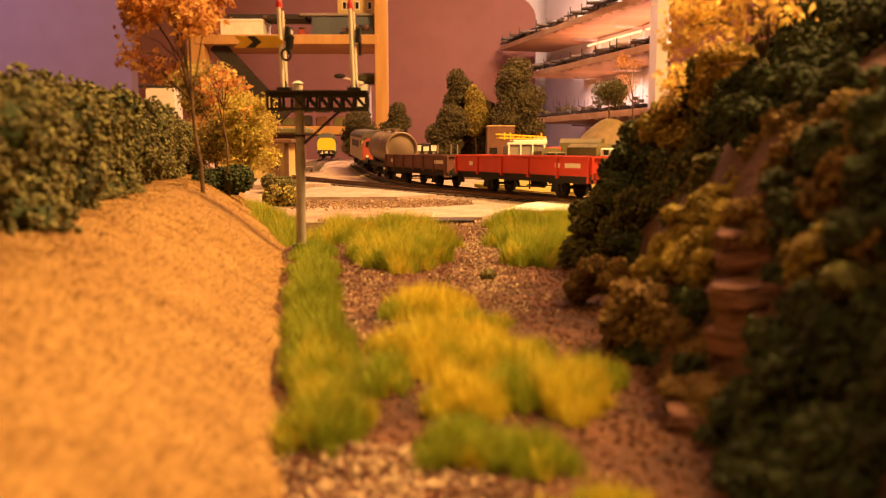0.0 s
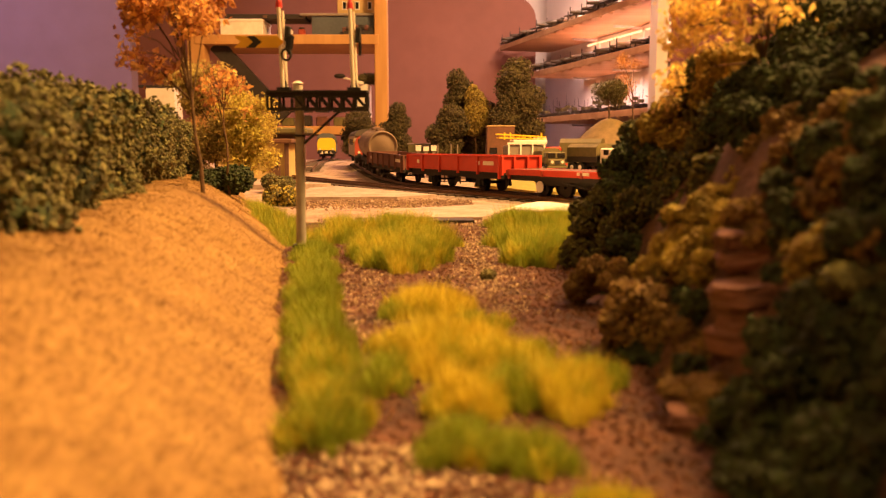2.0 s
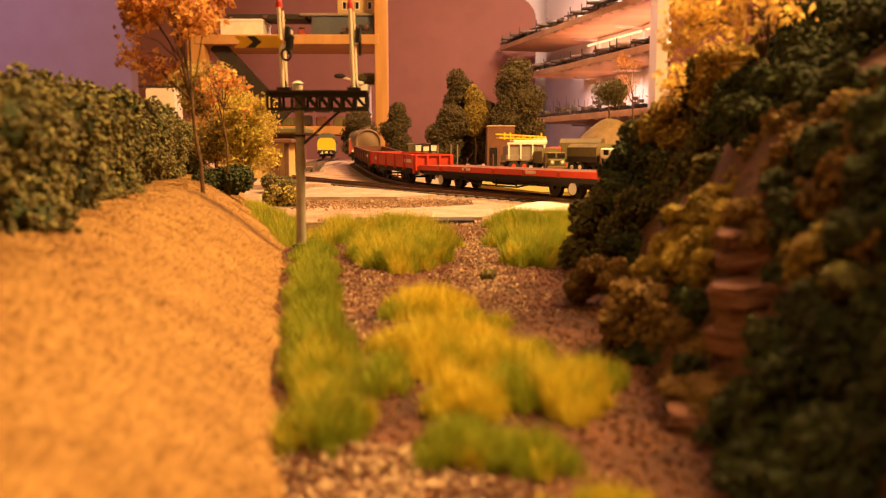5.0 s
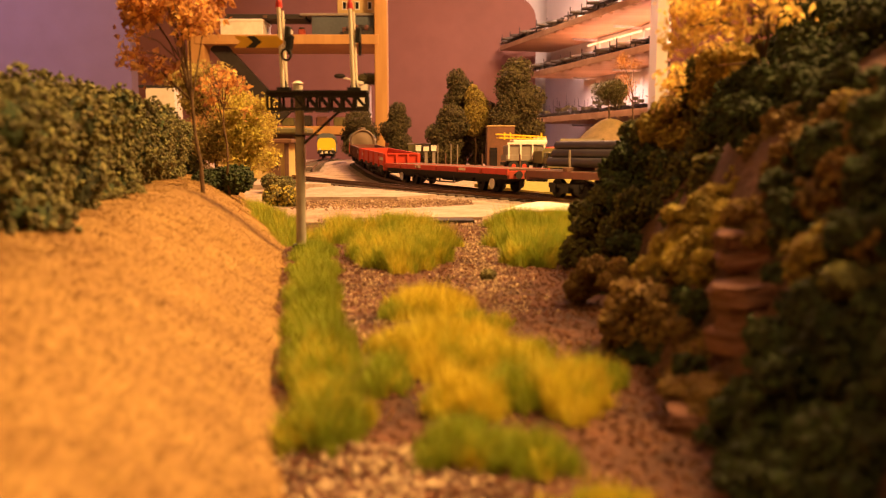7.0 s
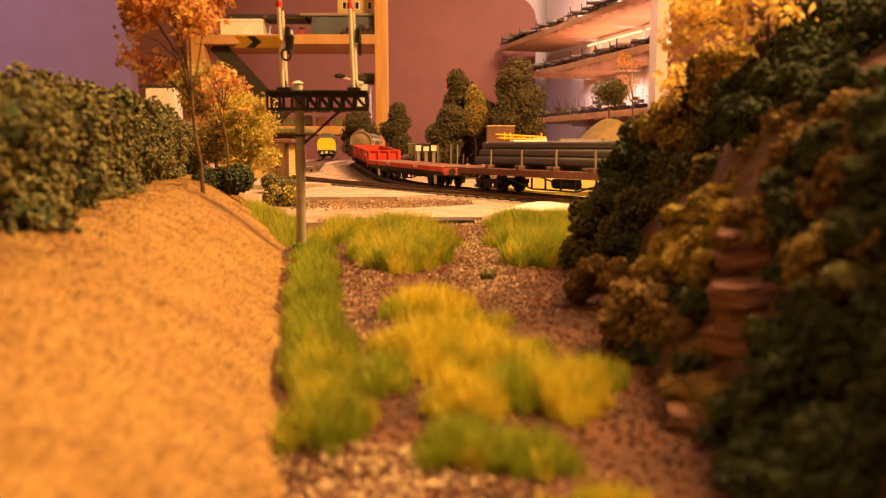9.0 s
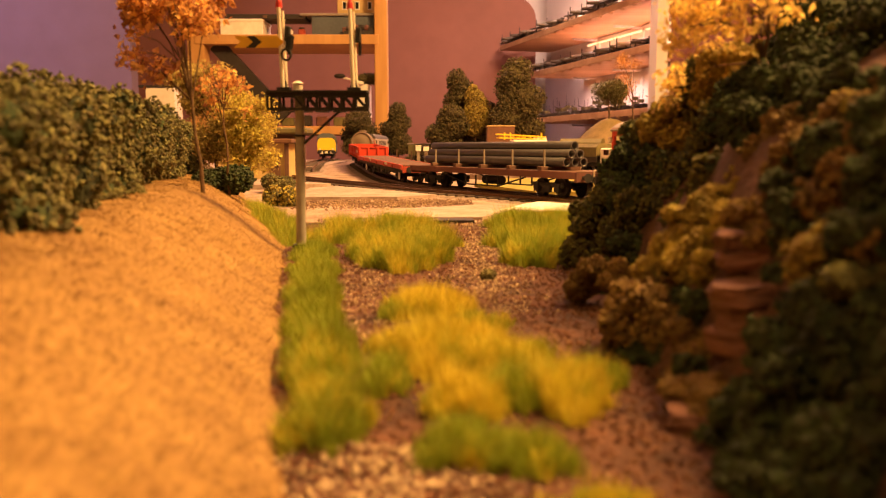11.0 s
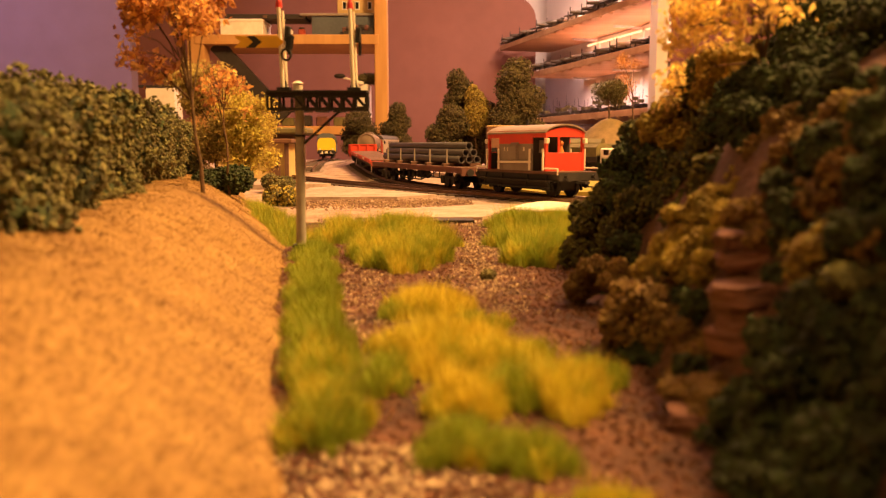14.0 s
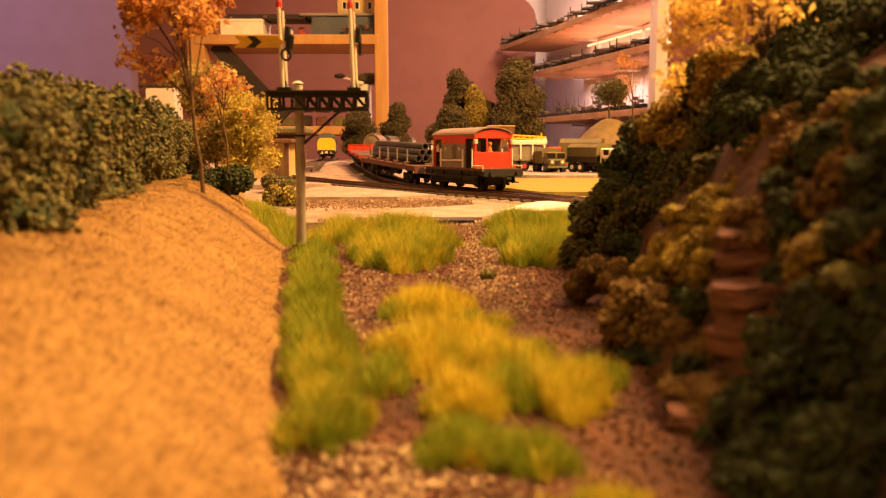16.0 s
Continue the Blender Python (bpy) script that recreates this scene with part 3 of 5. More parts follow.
def open_wagon(name, label, length, body, bays, z0, z1, wide=0.0345, inner=None):
    t = thing(name, label, "wagon")
    h, w, th = length / 2, wide / 2, 0.0010
    part("floor", box((0, 0, z0 + 0.0006), (length - 0.001, wide - 0.001, 0.0012)), M_PLANK, t)
    zc, zh = (z0 + z1) / 2, z1 - z0
    for s in (-1, 1):
        step = length / bays
        for k in range(bays):
            x = -h + step * (k + 0.5)
            part("side_door", box((x, s * (w - th / 2), zc), (step - 0.0014, th, zh - 0.0006), bevel=0.0002), body, t)
            b = box((x, s * (w + 0.0002), z0 + 0.0022), (step * 0.30, 0.0006, 0.0010))
            part("door_hinge", b, body, t)
        for k in range(bays + 1):
            x = max(-h + 0.0008, min(h - 0.0008, -h + step * k))
            part("stanchion", box((x, s * (w + 0.0003), zc - 0.0008), (0.0015, 0.0022, zh + 0.0018), bevel=0.0002), body, t)
        b = box((0, s * (w + 0.0001), z1 + 0.0003), (length, 0.0018, 0.0011), bevel=0.0002)
        part("top_rail", b, body, t)
    for s in (-1, 1):
        part("end_panel", box((s * (h - th / 2), 0, zc), (th, wide - 2 * th, zh)), body, t)
        for y in (-w * 0.93, -w * 0.33, w * 0.33, w * 0.93):
            part("end_post", box((s * (h + 0.0005), y, zc - 0.0008), (0.0022, 0.0018, zh + 0.0018), bevel=0.0002), body, t)
        part("end_rail", box((s * (h + 0.0002), 0, z1 + 0.0003), (0.0018, wide, 0.0011)), body, t)
        part("headstock", box((s * (h - 0.001), 0, z0 - 0.002), (0.0022, wide * 0.95, 0.004)), M_BLACK, t)
    for s in (-1, 1):
        part("sole_bar", box((0, s * (w - 0.004), z0 - 0.0023), (length - 0.004, 0.0016, 0.0044)), M_BLACK, t)
        part("corner_plate", box((-h + 0.0008, s * w, z0 - 0.0015), (0.0016, 0.0024, 0.0052)), body, t)
    for x in (-length * 0.26, length * 0.26):
        axle(t, x)
        axlebox(t, x)
    brake_gear(t, length * 0.26)
    buffers(t, h)
    # stencilled panels: a plate of small writing bars
    for x, wd in ((-h + step * 0.52, 0.015), (-h + step * 1.0, 0.005)):
        for k, zz in enumerate((0.62, 0.50)):
            part("stencil", box((x, w + 0.0002, z0 + zh * zz), (wd, 0.0004, 0.0012 if k else 0.0018)), M_CREAM, t, "white stencilled bar")
    part("stencil", box((h - step * 0.7, w + 0.0002, z0 + zh * 0.55), (0.004, 0.0004, 0.0030)), M_CREAM, t, "white stencilled mark")
    return t


def bogie(parent, x, disc=False):
    bg = box((x, 0, 0.0075), (0.012, 0.016, 0.003))
    for s in (-1, 1):
        box((x, s * 0.0122, 0.0082), (0.034, 0.0016, 0.0032), bm=bg, bevel=0.0004)
        for dx in (-0.0115, 0.0115):
            box((x + dx, s * 0.0128, 0.0064), (0.0055, 0.0022, 0.0058), bm=bg)
        box((x, s * 0.0128, 0.0055), (0.0085, 0.0020, 0.0045), bm=bg)
    part("bogie_frame", bg, M_BLACK, parent)
    for dx in (-0.0115, 0.0115):
        axle(parent, x + dx, 0.0062, disc)


def flat_wagon(length):
    t = thing("flat_wagon", "long red flat wagon with worn planked deck and white wheel faces", "wagon")
    h = length / 2
    part("frame", box((0, 0, 0.0152), (length, 0.0345, 0.0028)), M_RED, t)
    n = 30
    for k in range(n):
        x = -h + length * (k + 0.5) / n
        part("deck_plank", box((x, 0, 0.0172), (length / n - 0.0004, 0.0322, 0.0012)), M_PLANK, t)
    for s in (-1, 1):
        for k in range(6):
            x = -h + length * (k + 0.5) / 6
            part("side_flap", box((x, s * 0.0170, 0.0158), (length / 6 - 0.001, 0.0010, 0.0042), bevel=0.0002), M_RED, t)
        for k in range(7):
            x = -h + 0.001 + (length - 0.002) * k / 6
            part("stake_pocket", box((x, s * 0.0178, 0.0152), (0.002, 0.0012, 0.0036)), M_RED_DULL, t)
        part("sole_bar", box((0, s * 0.0145, 0.0120), (length - 0.004, 0.0016, 0.0036)), M_BLACK, t)
        # trussing between the wheels
        b = rod((-h * 0.52, s * 0.0145, 0.0105), (-h * 0.22, s * 0.0145, 0.0050), 0.0006, seg=6)
        rod((-h * 0.22, s * 0.0145, 0.0050), (h * 0.22, s * 0.0145, 0.0050), 0.0006, seg=6, bm=b)
        rod((h * 0.22, s * 0.0145, 0.0050), (h * 0.52, s * 0.0145, 0.0105), 0.0006, seg=6, bm=b)
        for x in (-0.22, 0, 0.22):
            box((h * x, s * 0.0145, 0.0080), (0.001, 0.001, 0.006), bm=b)
        part("truss", b, M_BLACK, t)
    for x in (-0.4, 0.32):
        part("stencil", box((h * x, 0.0177, 0.0162), (0.011, 0.0006, 0.0020)), M_CREAM, t, "white stencilled bar")
    part("centre_frame", box((0, 0, 0.0102), (0.104, 0.022, 0.0060), bevel=0.0005), M_BLACK, t)
    part("brake_tank", rod((0.002, -0.004, 0.0080), (0.030, -0.004, 0.0080), 0.0034, seg=12), M_BLACK, t)
    for s in (-1, 1):
        part("headstock", box((s * (h - 0.001), 0, 0.0135), (0.0024, 0.0335, 0.0050)), M_RED_DULL, t)
    for x in (0.0865, -0.0865):
        axle(t, x, 0.0064, True)
        axlebox(t, x, 0.0066, 0.0105)
        axle(t, x - 0.023 if x > 0 else x + 0.023, 0.0062)
        part("bogie_frame", box((x * 0.87, 0.0, 0.0088), (0.034, 0.024, 0.0026)), M_BLACK, t)
    buffers(t, h)
    for x in (-0.08, -0.02, 0.05):
        part("deck_stake", box((x, -0.0150, 0.0225), (0.0010, 0.0010, 0.010)), M_PLANK, t)
    return t


def pipe_mesh(x0, x1, r, wall):
    bm = bmesh.new()
    n = 20
    rings = []
    for x, q in ((x0, r - wall), (x0, r), (x1, r), (x1, r - wall)):
        rings.append([bm.verts.new((x, q * math.cos(2 * math.pi * i / n), q * math.sin(2 * math.pi * i / n))) for i in range(n)])
    for a, b in zip(rings, rings[1:] + rings[:1]):
        for i in range(n):
            bm.faces.new((a[i], a[(i + 1) % n], b[(i + 1) % n], b[i]))
    bmesh.ops.recalc_face_normals(bm, faces=bm.faces)
    me = bpy.data.meshes.new("pipe")
    bm.to_mesh(me)
    bm.free()
    for p in me.polygons:
        p.use_smooth = abs(p.normal.x) < 0.5
    return me


def pipe_wagon(length):
    t = thing("bolster_wagon", "brown bolster wagon with wooden bolsters and steel stakes", "wagon")
    h = length / 2
    part("deck", box((0, 0, 0.0168), (length, 0.0335, 0.0016)), M_PLANK, t)
    for s in (-1, 1):
        part("sole_bar", box((0, s * 0.0166, 0.0152), (length, 0.0014, 0.0046), bevel=0.0003), M_MAROON, t)
        b = rod((-h * 0.50, s * 0.0150, 0.0125), (-h * 0.2, s * 0.0150, 0.0048), 0.0006, seg=6)
        rod((-h * 0.2, s * 0.0150, 0.0048), (h * 0.2, s * 0.0150, 0.0048), 0.0006, seg=6, bm=b)
        rod((h * 0.2, s * 0.0150, 0.0048), (h * 0.5, s * 0.0150, 0.0125), 0.0006, seg=6, bm=b)
        for x in (-0.2, -0.07, 0.07, 0.2):
            box((h * x, s * 0.0150, 0.0085), (0.001, 0.001, 0.0075), bm=b)
        part("truss", b, M_BLACK, t)
    for x in np.linspace(-h * 0.66, h * 0.66, 5):
        part("bolster", box((x, 0, 0.0188), (0.0042, 0.0335, 0.0026), bevel=0.0003), M_PLANK, t)
        for s in (-1, 1):
            part("stake", box((x, s * 0.0128, 0.0250), (0.0011, 0.0011, 0.0125)), M_VANGREY, t, "thin grey steel stake")
    for s in (-1, 1):
        part("headstock", box((s * (h - 0.001), 0, 0.0140), (0.0024, 0.0335, 0.0060)), M_MAROON, t)
        bogie(t, s * (h - 0.036))
    part("brake_tank", rod((-0.012, 0.004, 0.0085), (0.012, 0.004, 0.0085), 0.0034, seg=12), M_BLACK, t)
    buffers(t, h)
    return t


def brake_van():
    t = thing("brake_van", "red and grey brake van with white handrails and open verandas", "wagon")
    L, W = 0.0985, 0.0330
    h, w = L / 2, W / 2
    bx = 0.0343            # half the body with both verandas
    cx = 0.0195            # half the closed cabin
    part("floor", box((0, 0, 0.0162), (L, W + 0.001, 0.0018)), M_PLANK, t)
    for s in (-1, 1):
        part("sole_bar", box((0, s * (w - 0.0012), 0.0138), (L, 0.0016, 0.0042)), M_BLACK, t)
        part("footboard", box((0, s * (w + 0.0022), 0.0062), (0.080, 0.0032, 0.0008)), M_BLACK, t)
        part("footboard", box((0, s * (w + 0.0022), 0.0108), (0.086, 0.0030, 0.0008)), M_BLACK, t)
        for x in (-0.036, -0.015, 0.015, 0.036):
            part("footboard_hanger", box((x, s * (w + 0.0006), 0.0100), (0.0012, 0.0012, 0.0095)), M_BLACK, t)
        # cabin side: grey boards below a red band
        n = 9
        for k in range(n):
            x = -cx + 2 * cx * (k + 0.5) / n
            part("side_board", box((x, s * (w - 0.0006), 0.0262), (2 * cx / n - 0.0002, 0.0012, 0.0184)), M_VANGREY, t)
        part("side_band", box((0, s * (w - 0.0005), 0.0398), (2 * cx, 0.0013, 0.0088)), M_RED, t, "red upper band")
        part("ducket", extrude_profile([(s * w, 0.0225), (s * (w + 0.0030), 0.0250), (s * (w + 0.0030), 0.0335), (s * w, 0.0365)], -0.0045, 0.0045), M_VANGREY, t, "grey lookout bulge")
        part("veranda_band", box((0, s * (w - 0.0005), 0.0418), (2 * bx, 0.0012, 0.0046)), M_RED, t)
        for x in (-bx + 0.0008, bx - 0.0008):
            part("corner_post", box((x, s * (w - 0.0009), 0.0300), (0.0020, 0.0018, 0.0268)), M_RED, t)
        for x in (-cx + 0.001, cx - 0.001):
            part("handrail", rod((x, s * (w + 0.0013), 0.0175), (x, s * (w + 0.0013), 0.0320), 0.0008, seg=6), M_CREAM, t, "white handrail")
        part("handrail", rod((-cx, s * (w + 0.0013), 0.0232), (cx, s * (w + 0.0013), 0.0226), 0.0008, seg=6), M_CREAM, t, "white handrail")
        for e in (-1, 1):
            part("handrail", rod((e * (bx - 0.001), s * (w + 0.0013), 0.0175), (e * (bx - 0.001), s * (w + 0.0013), 0.0320), 0.0008, seg=6), M_CREAM, t, "white handrail")
            b = rod((e * bx, s * (w + 0.0006), 0.0190), (e * (h - 0.001), s * (w + 0.0006), 0.0190), 0.00055, seg=6)
            rod((e * (h - 0.001), s * (w + 0.0006), 0.0190), (e * (h - 0.001), s * (w + 0.0006), 0.0150), 0.00055, seg=6, bm=b)
            part("step_rail", b, M_CREAM, t, "white step rail")
            part("lamp", box((e * (bx + 0.0012), s * (w - 0.0002), 0.0372), (0.0028, 0.0028, 0.0034), bevel=0.0004), M_CREAM, t, "white side lamp")
        for x in (-0.0105, 0.0085, 0.0125):
            part("grab", box((x, s * (w + 0.0003), 0.0318), (0.0008, 0.0006, 0.0026)), M_CREAM, t)
    for e in (-1, 1):
        # cabin end wall with its door opening, then the open veranda with a low red front
        part("cabin_end", box((e * cx, 0, 0.0305), (0.0012, W - 0.002, 0.0270)), M_DARK, t)
        part("veranda_front", box((e * (bx - 0.0006), 0, 0.0232), (0.0012, W - 0.001, 0.0125), bevel=0.0002), M_RED, t)
        arch = [(-w + 0.0005, 0.0398), (w - 0.0005, 0.0398), (w - 0.0005, 0.0434), (w * 0.6, 0.0452), (0, 0.0464), (-w * 0.6, 0.0452), (-w + 0.0005, 0.0434)]
        part("veranda_arch", extrude_profile(arch, e * bx - 0.0012 if e > 0 else e * bx, e * bx if e > 0 else e * bx + 0.0012), M_RED, t)
        # Dark panel added for the shadow inside the veranda front.
        part("shade_panel", box((e * (bx - 0.0016), 0, 0.0232), (0.0006, W - 0.004, 0.0115)), M_DARK, t)
        part("centre_post", box((e * (bx - 0.0006), e * -0.0052, 0.0345), (0.0010, 0.0012, 0.0110)), M_RED, t)
        part("headstock", box((e * (h - 0.001), 0, 0.0138), (0.0024, W, 0.0052)), M_BLACK, t)
        part("window", box((e * (cx + 0.0008), 0.0070, 0.0335), (0.0005, 0.0080, 0.0085)), M_VANGREY, t)
    n = 12
    top = [(w * 1.06 * math.sin(a), 0.0432 + 0.0054 * (math.cos(a * 1.25) - math.cos(1.25 * 1.2)) / (1 - math.cos(1.25 * 1.2))) for a in np.linspace(-1.2, 1.2, n)]
    top = [(y / math.sin(1.2), z) for y, z in top]
    prof = top + [(y, z - 0.0010) for y, z in top[::-1]]
    part("roof", extrude_profile(prof, -bx - 0.001, bx + 0.001), M_ROOF, t, "pale weathered curved roof")
    part("chimney", rod((0.004, 0.003, 0.0475), (0.004, 0.003, 0.0525), 0.0010, seg=10), M_BLACK, t)
    part("centre_frame", box((0, 0, 0.0085), (0.076, 0.018, 0.0090), bevel=0.0005), M_BLACK, t)
    for s in (-1, 1):
        part("valance", box((0, s * (w + 0.0002), 0.0088), (0.078, 0.0010, 0.0052)), M_BLACK, t)
    for x in (-0.032, 0.032):
        axle(t, x, 0.0066)
        axlebox(t, x, 0.0066)
    buffers(t, h)
    return t


def doll_shape():
    """A plain upright peg in the place of the tiny painted figure."""
    bm = rod((0, 0, 0), (0, 0, 0.012), 0.0032, 0.0024, 10)
    rod((0, 0, 0.012), (0, 0, 0.0170), 0.0026, 0.0012, 10, bm)
    bmesh.ops.create_uvsphere(bm, u_segments=10, v_segments=8, radius=0.0021, matrix=Matrix.Translation((0, 0, 0.0185)))
    return bm


def tank_wagon():
    t = thing("tank_wagon", "weathered brown-grey powder tank wagon with hatch on top", "wagon")
    h = 0.046
    zc, r = 0.0312, 0.0166
    bm = bmesh.new()
    n, prof = 32, [(-h - 0.0005, 0.0), (-h + 0.0004, 0.45), (-h + 0.0018, 0.78), (-h + 0.0018, 0.86), (-h, 0.90), (-h, 0.98), (-h + 0.001, 1.0), (h - 0.001, 1.0), (h, 0.98), (h, 0.90), (h - 0.0018, 0.86), (h - 0.0018, 0.78), (h - 0.0004, 0.45), (h + 0.0005, 0.0)]
    rings = [[bm.verts.new((x, r * k * math.cos(2 * math.pi * i / n), zc + r * k * math.sin(2 * math.pi * i / n))) for i in range(n)] for x, k in prof]
    for a, b in zip(rings, rings[1:]):
        for i in range(n):
            bm.faces.new((a[i], a[(i + 1) % n], b[(i + 1) % n], b[i]))
    bmesh.ops.remove_doubles(bm, verts=bm.verts, dist=1e-6)
    bmesh.ops.recalc_face_normals(bm, faces=bm.faces)
    part("barrel", bm, M_TANK, t, smooth=True)
    for x in (-0.037, -0.013, 0.013, 0.037):
        bm = bmesh.new()
        bmesh.ops.create_cone(bm, cap_ends=True, segments=28, radius1=r * 1.012, radius2=r * 1.012, depth=0.0016, matrix=Matrix.Translation((x, 0, zc)) @ Matrix.Rotation(math.pi / 2, 4, "Y"))
        part("band", bm, M_TANK, t)
    for x in (-0.018, 0.018):
        b = rod((x, 0, zc + r - 0.001), (x, 0, zc + r + 0.0022), 0.0045, seg=14)
        rod((x, 0, zc + r + 0.0022), (x, 0, zc + r + 0.0030), 0.0052, seg=14, bm=b)
        part("hatch", b, M_TANK, t)
    b = box((0, 0.004, zc + r + 0.0015), (0.07, 0.0016, 0.0008))
    box((0, -0.004, zc + r + 0.0015), (0.07, 0.0016, 0.0008), bm=b)
    part("walkway", b, M_TANK, t)
    for s in (-1, 1):
        part("sole_bar", box((0, s * 0.0125, 0.0140), (0.106, 0.0020, 0.0045)), M_BLACK, t)
        part("headstock", box((s * 0.052, 0, 0.0140), (0.0022, 0.0330, 0.0048)), M_BLACK, t)
        part("saddle", box((s * 0.032, 0, 0.0185), (0.008, 0.026, 0.0060)), M_BLACK, t)
        axle(t, s * 0.028)
        axlebox(t, s * 0.028)
    brake_gear(t, 0.028)
    buffers(t, 0.053)
    return t


def diesel(name, label, side, roof, front, length, windows=True):
    t = thing(name, label, "locomotive")
    h, w = length / 2, 0.0172
    pr = [(-w, 0.0130), (w, 0.0130), (w, 0.0380), (w * 0.93, 0.0415), (w * 0.72, 0.0450), (w * 0.35, 0.0470), (-w * 0.35, 0.0470), (-w * 0.72, 0.0450), (-w * 0.93, 0.0415), (-w, 0.0380)]
    low = [(-w, 0.0130), (w, 0.0130), (w, 0.0385), (-w, 0.0385)]
    part("body_side", extrude_profile(low, -h + 0.006, h - 0.006), side, t)
    up = [(-w * 1.005, 0.0385), (w * 1.005, 0.0385), (w * 0.93, 0.0420), (w * 0.72, 0.0452), (w * 0.35, 0.0472), (-w * 0.35, 0.0472), (-w * 0.72, 0.0452), (-w * 0.93, 0.0420)]
    part("roof", extrude_profile(up, -h + 0.004, h - 0.004), roof, t)
    for s in (-1, 1):
        nose = [(-w * 0.97, 0.0125), (w * 0.97, 0.0125), (w * 0.97, 0.0300), (w * 0.86, 0.0350), (w * 0.6, 0.0385), (-w * 0.6, 0.0385), (-w * 0.86, 0.0350), (-w * 0.97, 0.0300)]
        a, b = (h - 0.006, h) if s > 0 else (-h, -h + 0.006)
        part("nose", extrude_profile(nose, a, b), front, t)
        for y in (-0.008, 0.008) if windows else ():
            part("cab_window", box((s * (h + 0.0002), y, 0.0318), (0.0008, 0.0095, 0.0062), bevel=0.0002), M_GLASS_D, t)
        if not windows:
            part("valance", box((s * (h + 0.0008), 0, 0.0150), (0.0016, 0.0320, 0.0030)), M_BLACK, t)
            for y in (-0.009, 0, 0.009):
                part("buffer_plate", box((s * (h + 0.0018), y, 0.0118), (0.0012, 0.0050, 0.0050), bevel=0.0008), M_CREAM, t, "white buffer plate")
        part("buffer_beam", box((s * (h + 0.0006), 0, 0.0120), (0.0020, 0.0330, 0.0050)), M_BLACK, t)
        for y in (-0.0115, 0.0115):
            part("headlamp", rod((s * h, y, 0.0180), (s * (h + 0.001), y, 0.0180), 0.0016, seg=10), M_CREAM, t)
        for y in (-w, w):
            part("side_window", box((s * (h - 0.016), y, 0.0325), (0.011, 0.0008, 0.0065)), M_GLASS_D, t)
    for k in range(6):
        for s in (-1, 1):
            part("grille", box((-h * 0.45 + k * h * 0.18, s * w, 0.0310), (h * 0.12, 0.0010, 0.0080)), M_LOCOROOF, t)
    for s in (-1, 1):
        bogie(t, s * h * 0.62)
    part("fuel_tank", box((0, 0, 0.0095), (h * 0.45, 0.026, 0.0085), bevel=0.001), M_BLACK, t)
    buffers(t, h, 0.0138)
    return t


loco = diesel("diesel_locomotive", "grey diesel locomotive with dark roof and orange-red ends", M_LOCO, M_LOCOROOF, M_RED_DULL, 0.200)
tanker = tank_wagon()
brown_wagon = open_wagon("open_wagon", "brown steel-sided open wagon in the train", 0.146, M_MAROON, 6, 0.0146, 0.0258)
red_wagon = open_wagon("open_wagon", "bright red steel-sided open wagon with white lettering bars", 0.158, M_RED, 5, 0.0146, 0.0264)
flat = flat_wagon(0.236)
bolster_wagon = pipe_wagon(0.233)
van = brake_van()
doll = part("doll", doll_shape(), M_ORANGEPAINT)
tagged(doll, "tiny orange doll standing on the van veranda", "doll")
pipes = []
PR = 0.0031
PIPE_ME = pipe_mesh(-0.091, 0.106, PR, 0.0007)
for k, (y, z) in enumerate([(-2, 0), (0, 0), (2, 0), (-1, 1), (1, 1), (0, 2)]):
    p = part("pipe", PIPE_ME, M_PIPE)
    tagged(p, "long grey steel pipe stacked on the bolster wagon", "pipe", "pipe load")
    pipes.append((p, Matrix.Translation((-0.004, y * PR * 1.01, 0.0201 + PR + z * PR * 1.74)) @ Matrix.Translation((0.001 * (k % 3), 0, 0))))

# (thing, distance of its middle behind the reference point, half the distance between its guiding axles)
TRAIN = [(loco, -0.558, 0.062), (tanker, -0.372, 0.028), (brown_wagon, -0.242, 0.038), (red_wagon, -0.0765, 0.041),
         (flat, 0.1265, 0.080), (bolster_wagon, 0.3765, 0.080), (van, 0.5565, 0.032)]


def vehicle_pose(t, off, half):
    s = travelled(t) - off
    ax, ay, az, _ = on_line(s - half)
    bx, by, bz, _ = on_line(s + half)
    turn = math.atan2(by - ay, bx - ax)
    tilt = -math.atan2(bz - az, math.hypot(bx - ax, by - ay))
    return pose((ax + bx) / 2, (ay + by) / 2, (az + bz) / 2, 0, math.degrees(tilt), math.degrees(turn))


def motions():
    times = [k * 0.5 for k in range(33)]
    fine = [k * 0.2 for k in range(81)]
    for ob, off, half in TRAIN:
        walk(ob, [(t, vehicle_pose(t, off, half)) for t in times])
    for p, m in pipes:
        walk(p, [(t, vehicle_pose(t, 0.3765, 0.080) @ m) for t in times])
    walk(doll, [(t, vehicle_pose(t, 0.5565, 0.032) @ Matrix.Translation((-0.0313, 0.0015, 0.0171))) for t in times])
    for w, x, r in WHEELS:
        if w.parent in [o for o, *_ in TRAIN]:
            walk(w, [(t, Matrix.Translation((x, 0, r)) @ Matrix.Rotation(travelled(t) / r, 4, "Y")) for t in fine])


